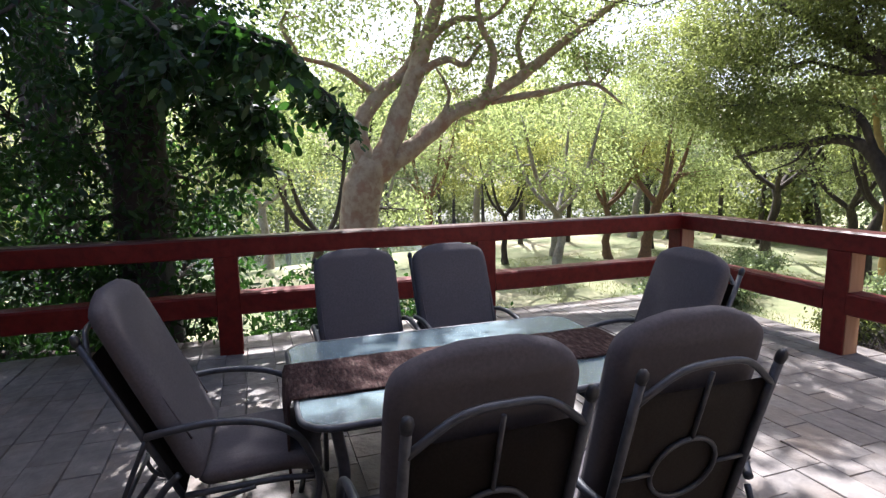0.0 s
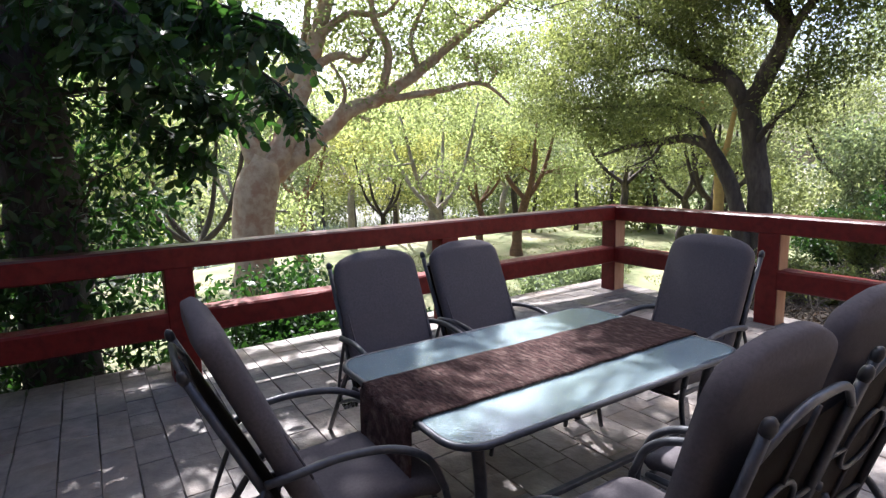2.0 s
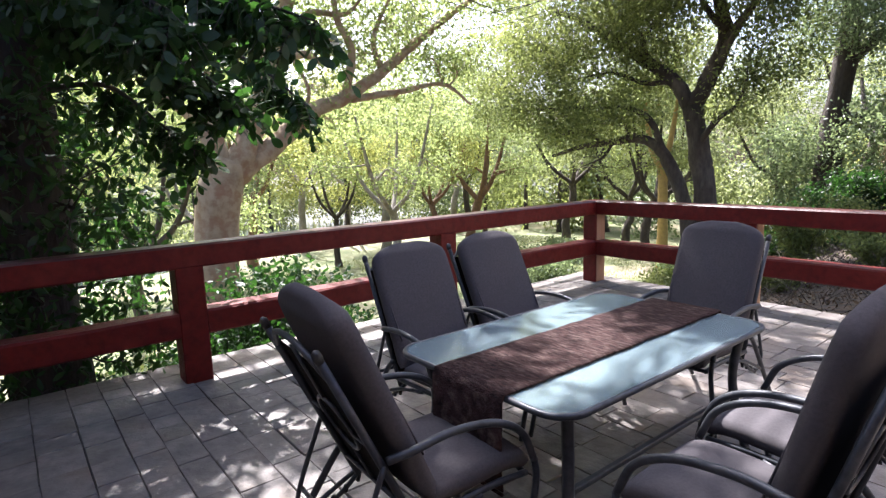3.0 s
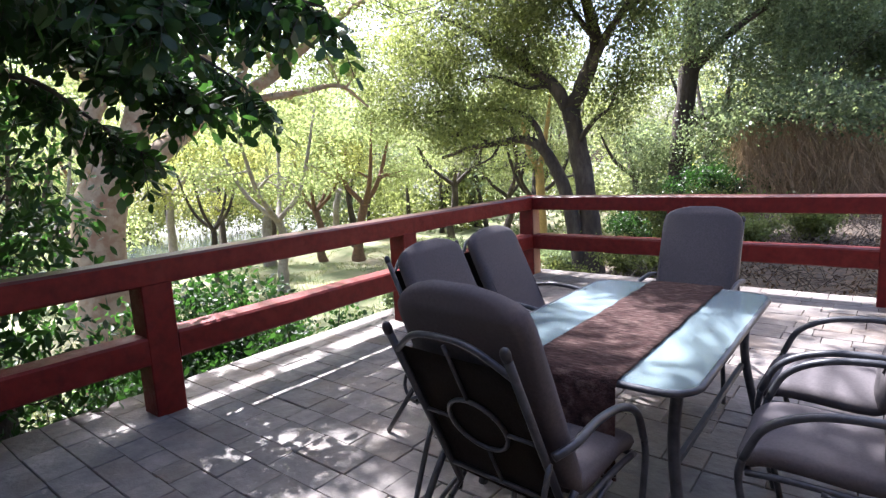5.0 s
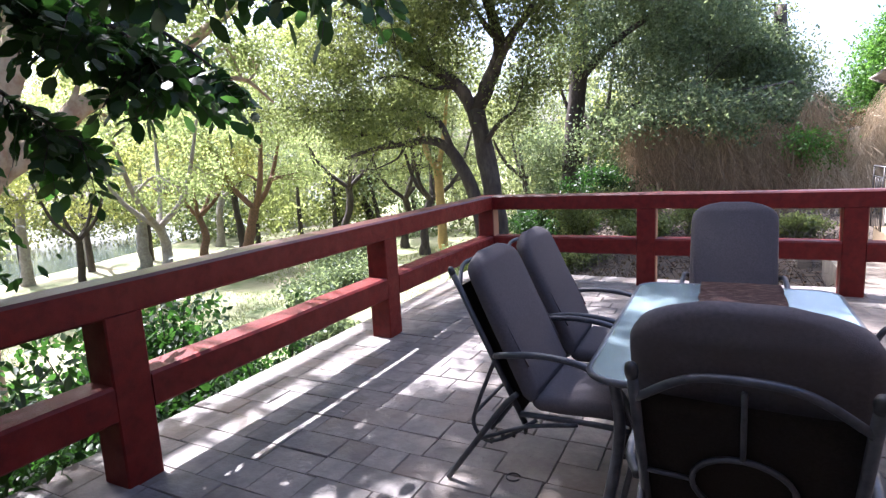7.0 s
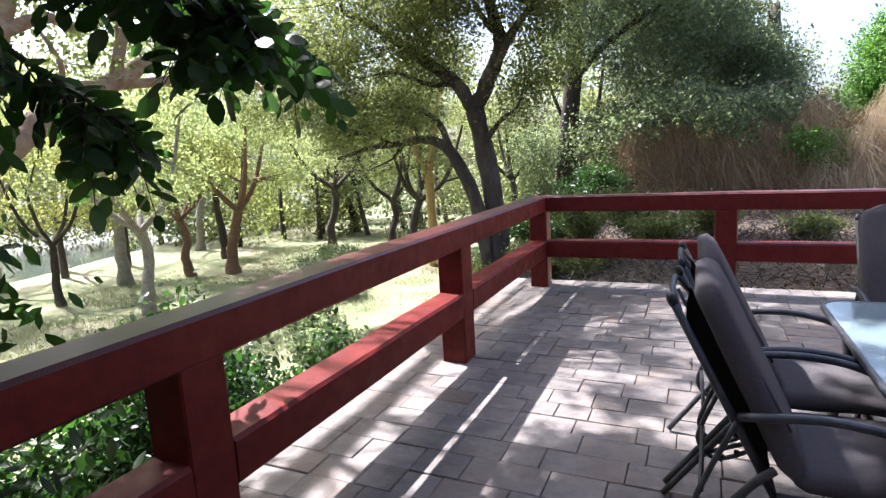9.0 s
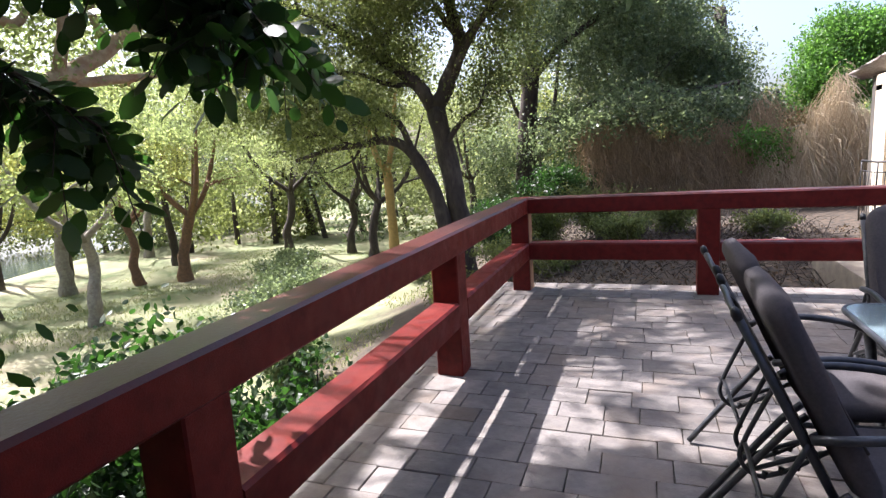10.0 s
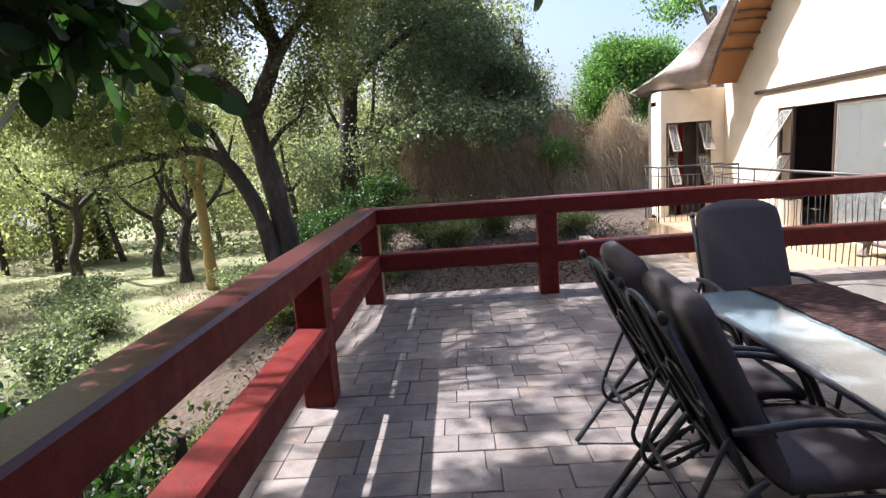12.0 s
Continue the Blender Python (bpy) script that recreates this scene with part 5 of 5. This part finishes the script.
def thatch_roof():
    """Thick thatch with a bell-cast sweep down to the eave; seen in profile from the gable."""
    prof = [(6.5, 2.60), (5.9, 3.22), (5.43, 3.69), (5.1, 4.02), (4.0, 5.15), (2.5, 6.7), (1.5, 7.7)]
    prof = [q[:2] for q in smooth_line([(*p, 0) for p in prof], 4)]
    bm = bmesh.new()
    nx = 16
    upper, lower = [], []
    for i in range(nx + 1):
        x = 6.28 + (13.0 - 6.28) * i / nx
        u, l = [], []
        for k, (y, z) in enumerate(prof):
            e = 0.05 * noise.noise(Vector((x * 1.5, y * 1.5, z * 2)))
            u.append(bm.verts.new((x + e, y + 0.16, z + 0.20 + e)))
            l.append(bm.verts.new((x + e * 0.5, y - 0.10, z + 0.02)))
        upper.append(u)
        lower.append(l)
    m = len(prof)
    for i in range(nx):
        for k in range(m - 1):
            bm.faces.new((upper[i][k], upper[i][k + 1], upper[i + 1][k + 1], upper[i + 1][k]))
            f = bm.faces.new((lower[i][k], lower[i + 1][k], lower[i + 1][k + 1], lower[i][k + 1]))
            f.material_index = 1
        bm.faces.new((upper[i][0], upper[i + 1][0], lower[i + 1][0], lower[i][0]))
    for k in range(m - 1):
        bm.faces.new((upper[0][k], lower[0][k], lower[0][k + 1], upper[0][k + 1]))
    bmesh.ops.recalc_face_normals(bm, faces=bm.faces[:])
    r = part("roof", bm, THATCH, house, "grey thatched roof", smooth=False)
    r.data.materials.append(THATCH_UNDER)
    left = smooth_line([(5.15, 8.1, 2.70), (5.5, 7.0, 3.0), (5.8, 6.7, 3.3), (6.0, 5.62, 3.72), (6.14, 5.1, 4.12)], 5)
    right = smooth_line([(6.08, 6.35, 2.70), (6.08, 6.12, 2.98), (6.08, 5.9, 3.25), (6.08, 5.43, 3.70), (6.10, 5.05, 4.06)], 5)
    bm = bmesh.new()
    grid = []
    for a, b in zip(left, right):
        row = []
        for k in range(9):
            q = a + (b - a) * k / 8
            e = 0.035 * noise.noise(Vector(q[:3]) * 2.2)
            row.append((bm.verts.new((q[0] + e, q[1], q[2] + e)), bm.verts.new((q[0] + 0.30, q[1] + 0.12, q[2] - 0.12))))
        grid.append(row)
    for i in range(len(grid) - 1):
        for k in range(8):
            for s in (0, 1):
                bm.faces.new((grid[i][k][s], grid[i][k + 1][s], grid[i + 1][k + 1][s], grid[i + 1][k][s]))
    edge = [grid[0][k] for k in range(9)] + [grid[i][8] for i in range(1, len(grid))] + [grid[-1][k] for k in range(7, -1, -1)] + [grid[i][0] for i in range(len(grid) - 2, 0, -1)]
    for p, q in zip(edge, edge[1:] + edge[:1]):
        bm.faces.new((p[0], p[1], q[1], q[0]))
    bmesh.ops.recalc_face_normals(bm, faces=bm.faces[:])
    part("roof_skirt", bm, THATCH, house, "flared grey thatch over the corner", smooth=True)
    for i in range(9):
        y, z = prof[4 + i * 2]
        tube("batten", [(6.30, y - 0.12, z - 0.02), (6.9, y - 0.12, z - 0.02)], 0.025, RUST_BARK, house, straight=True, sides=6)


thatch_roof()
part("balcony_slab", box(5.2, -0.5, FZ - 0.62, HX, HY, FZ - 0.003, 0.02), TAN_PLASTER, house)
tagged(house, "cream plastered thatched house with open steel windows", "house")


def balcony_rail(points, label):
    root = new("balcony_railing")
    for h, r in ((1.17, 0.022), (0.98, 0.012)):
        v, f = tube_data([(x, y, FZ + h) for x, y in points], r, 8)
        put("handrail" if r > 0.02 else "lower_bar", mesh_of("handrail", v, f, IRON, True), root)
    for (x0, y0), (x1, y1) in zip(points[:-1], points[1:]):
        n = max(1, int(math.hypot(x1 - x0, y1 - y0) / 0.12))
        for i in range(n + 1):
            x, y = x0 + (x1 - x0) * i / n, y0 + (y1 - y0) * i / n
            k = rng.uniform(-0.02, 0.02)
            big = i == 0
            tube("baluster", [(x, y, FZ), (x + k, y - k, FZ + 0.5), (x, y, FZ + (1.17 if big else 0.98))], 0.016 if big else 0.007, IRON, root, steps=2, sides=5)
    return tagged(root, label, "railing")


balcony_rail([(6.55, 5.55), (6.2, 5.5), (5.9, 5.2), (5.85, 3.6), (5.85, 0.5)], "grey iron balcony railing with thin uprights")
balcony_rail([(5.15, 6.9), (5.15, 6.1), (6.5, 6.1)], "short grey iron balcony railing by the corner doors")


# ---- litter, low shrubs and blocks beyond the terrace ----
for x, y, r, h in ((-1.2, 9.2, 1.0, 0.8), (0.6, 10.6, 0.9, 0.9), (2.0, 12.6, 1.1, 1.2), (-2.6, 10.4, 1.2, 1.3), (4.4, 11.8, 0.8, 0.8), (-4.4, 9.2, 1.2, 1.4), (-0.2, 12.4, 1.2, 1.9), (-1.9, 12.6, 1.2, 2.0)):
    shrub(x, y, lift(x, y) - 0.05, r, h, 1200, LEAF_OAK, "low green shrub in leaf litter beyond the terrace", 0.09)
pts = np.array([(x, y, lift(x, y) + 0.015) for x, y in zip(rng.uniform(-5, 8, 9000), rng.uniform(0.6, 14, 9000))])
tagged(put("fallen_leaves", leaves_mesh("fallen_leaves", pts, 0.10, LITTER, 0.5, 0.0)), "dry brown fallen leaves covering the ground", "leaves", kind="stuff")
gx, gy = rng.uniform(-30, -7, 42000), rng.uniform(-4, 30, 42000)
keep = np.array([noise.noise(Vector((x * 0.35, y * 0.35, 5))) > -0.1 for x, y in zip(gx, gy)])
pts = np.array([(x, y, lift(x, y) - 0.01) for x, y in zip(gx[keep], gy[keep])])
tagged(put("grass", leaves_mesh("grass", pts, 0.15, GRASS, 0.16, -1.6)), "short dry lawn grass in thin tufts", "grass", kind="stuff")
verts, faces = [], []
for i in range(1500):
    x, y = rng.uniform(-4, 6), rng.uniform(5.5, 18.5)
    z = lift(x, y)
    a = rng.uniform(0, 6.28)
    ln = rng.uniform(0.4, 1.1)
    e = Vector((math.cos(a) * ln, math.sin(a) * ln, rng.uniform(0.0, 0.7)))
    v, f = tube_data([(x, y, z, 0.009), (x + e.x * 0.5, y + e.y * 0.5, z + e.z * 0.7 + 0.05, 0.007), (x + e.x, y + e.y, z + e.z, 0.003)], sides=4, cap=False)
    o = len(verts)
    verts += v
    faces += [tuple(q + o for q in g) for g in f]
tagged(put("fallen_twigs", mesh_of("fallen_twigs", verts, faces, DARK_BARK)), "dead twigs and brush heaped below the vines", "twigs", kind="stuff")


# ---- between the terrace and the house ----
tagged(part("pavement", box(4.4, 0.42, -1.5, 9.2, 6.9, -0.72, 0.01), CONCRETE, None), "pale sandy pavement between terrace and house", "pavement", kind="structure")
tagged(part("low_wall", box(4.05, 7.9, -1.8, 4.35, 9.0, -0.85, 0.03), CONCRETE, None), "low weathered concrete garden wall", "wall")
for k in range(3):
    tagged(part("step", box(4.75, 6.6 + 0.32 * k, -1.9, 5.3, 6.9 + 0.32 * k, -0.76 - 0.17 * k, 0.012), CONCRETE, None), "worn pale concrete garden step", "step", "garden steps")


def stone_bench(x, y, z):
    root = new("stone_bench")
    root.matrix_basis = pose(x, y, z, 0, 0, 8)
    part("seat", box(-0.15, -0.55, 0.36, 0.25, 0.55, 0.44, 0.02, 2), CONCRETE, root)
    for s in (-0.38, 0.38):
        prof = [(-0.02, 0.0, 0.085), (0.0, 0.05, 0.06), (0.05, 0.14, 0.04), (0.08, 0.22, 0.045), (0.03, 0.30, 0.06), (0.02, 0.37, 0.09)]
        v, f = tube_data(smooth_line([(0.02 + a, s, h, r) for a, h, r in prof], 4), sides=10)
        put("leg", mesh_of("leg", v, f, CONCRETE, True), root)
    return tagged(root, "pale carved stone garden bench on scrolled legs", "bench")


stone_bench(6.42, 1.35, -0.20)
v, f = tube_data([(0.034 * math.cos(a), 0.034 * math.sin(a), 0.005) for a in np.linspace(0.5, 6.0, 22)], 0.004, 6)
wire = put("wire_loop", mesh_of("wire_loop", v, f, PLASTIC, True), at=pose(1.73, -4.165, 0))
tagged(wire, "small black loop of wire lying on the pavers", "wire")


# ---- unseen veranda added behind the walker: closes the place, blocks sky light ----
for nm, bb, m in (("wall_south", (-0.6, -8.9, -0.02, 9.2, -8.6, 3.1), STUCCO), ("wall_east", (8.6, -8.6, -0.02, 8.9, -2.5, 3.1), STUCCO)):
    tagged(part(nm, box(*bb), m, None), "unseen cream plastered wall added to block light behind the terrace", "wall", kind="structure")
for nm, bb in (("ceiling_south", (-0.6, -8.9, 3.1, 9.2, -7.1, 3.3)), ("ceiling_east", (5.7, -7.1, 3.1, 9.2, -2.5, 3.3))):
    tagged(part(nm, box(*bb), THATCH_UNDER, None), "unseen thatched ceiling added to block sky light behind the terrace", "ceiling", kind="structure")


# ---- pavers ----
def paver_mesh(length, depth):
    x, y, c = length / 2 - 0.0018, depth / 2 - 0.0018, 0.003
    v = []
    for dx, z in ((0, -0.028), (0, -0.005), (c, 0.0)):
        v += [(-x + dx, -y + dx, z), (x - dx, -y + dx, z), (x - dx, y - dx, z), (-x + dx, y - dx, z)]
    f = [(8, 9, 10, 11)]
    for k in (0, 4):
        f += [(k + i, k + (i + 1) % 4, k + 4 + (i + 1) % 4, k + 4 + i) for i in range(4)]
    return v, f


SIZES = (0.20, 0.27, 0.34, 0.41)
DEPTHS = (0.175, 0.20, 0.225)
shapes = {(s, d): paver_mesh(s, d) for s in SIZES for d in DEPTHS}
shared = {k: mesh_of("paver", *shapes[k], PAVER) for k in shapes}
rest_v, rest_f = [], []
pr = np.random.default_rng(3)
top = DY1
while top > DY0:
    d = DEPTHS[int(pr.integers(0, 3))]
    y = top - d / 2
    x = DX0
    slope = pr.uniform(-0.0012, 0.0012)
    while x < DX1 - 0.05:
        s = SIZES[int(pr.integers(0, 4))]
        if x + s > DX1:
            s = SIZES[0]
        cx, tilt, dz, turn = x + s / 2, pr.uniform(-0.7, 0.7), pr.uniform(-0.004, 0.002), pr.uniform(-0.7, 0.7)
        m = pose(cx, y + pr.uniform(-0.003, 0.003) + slope * cx, dz, tilt, tilt * 0.5, turn)
        if cx < 2.3 and -4.4 < y:
            put("paver", shared[s, d], deck, at=m)
        else:
            o = len(rest_v)
            rest_v += [m @ Vector(q) for q in shapes[s, d][0]]
            rest_f += [tuple(q + o for q in g) for g in shapes[s, d][1]]
        x += s
    top -= d
rest = put("paver_field", mesh_of("paver_field", rest_v, rest_f, PAVER_REST), deck)
rest["kind"] = "stuff"
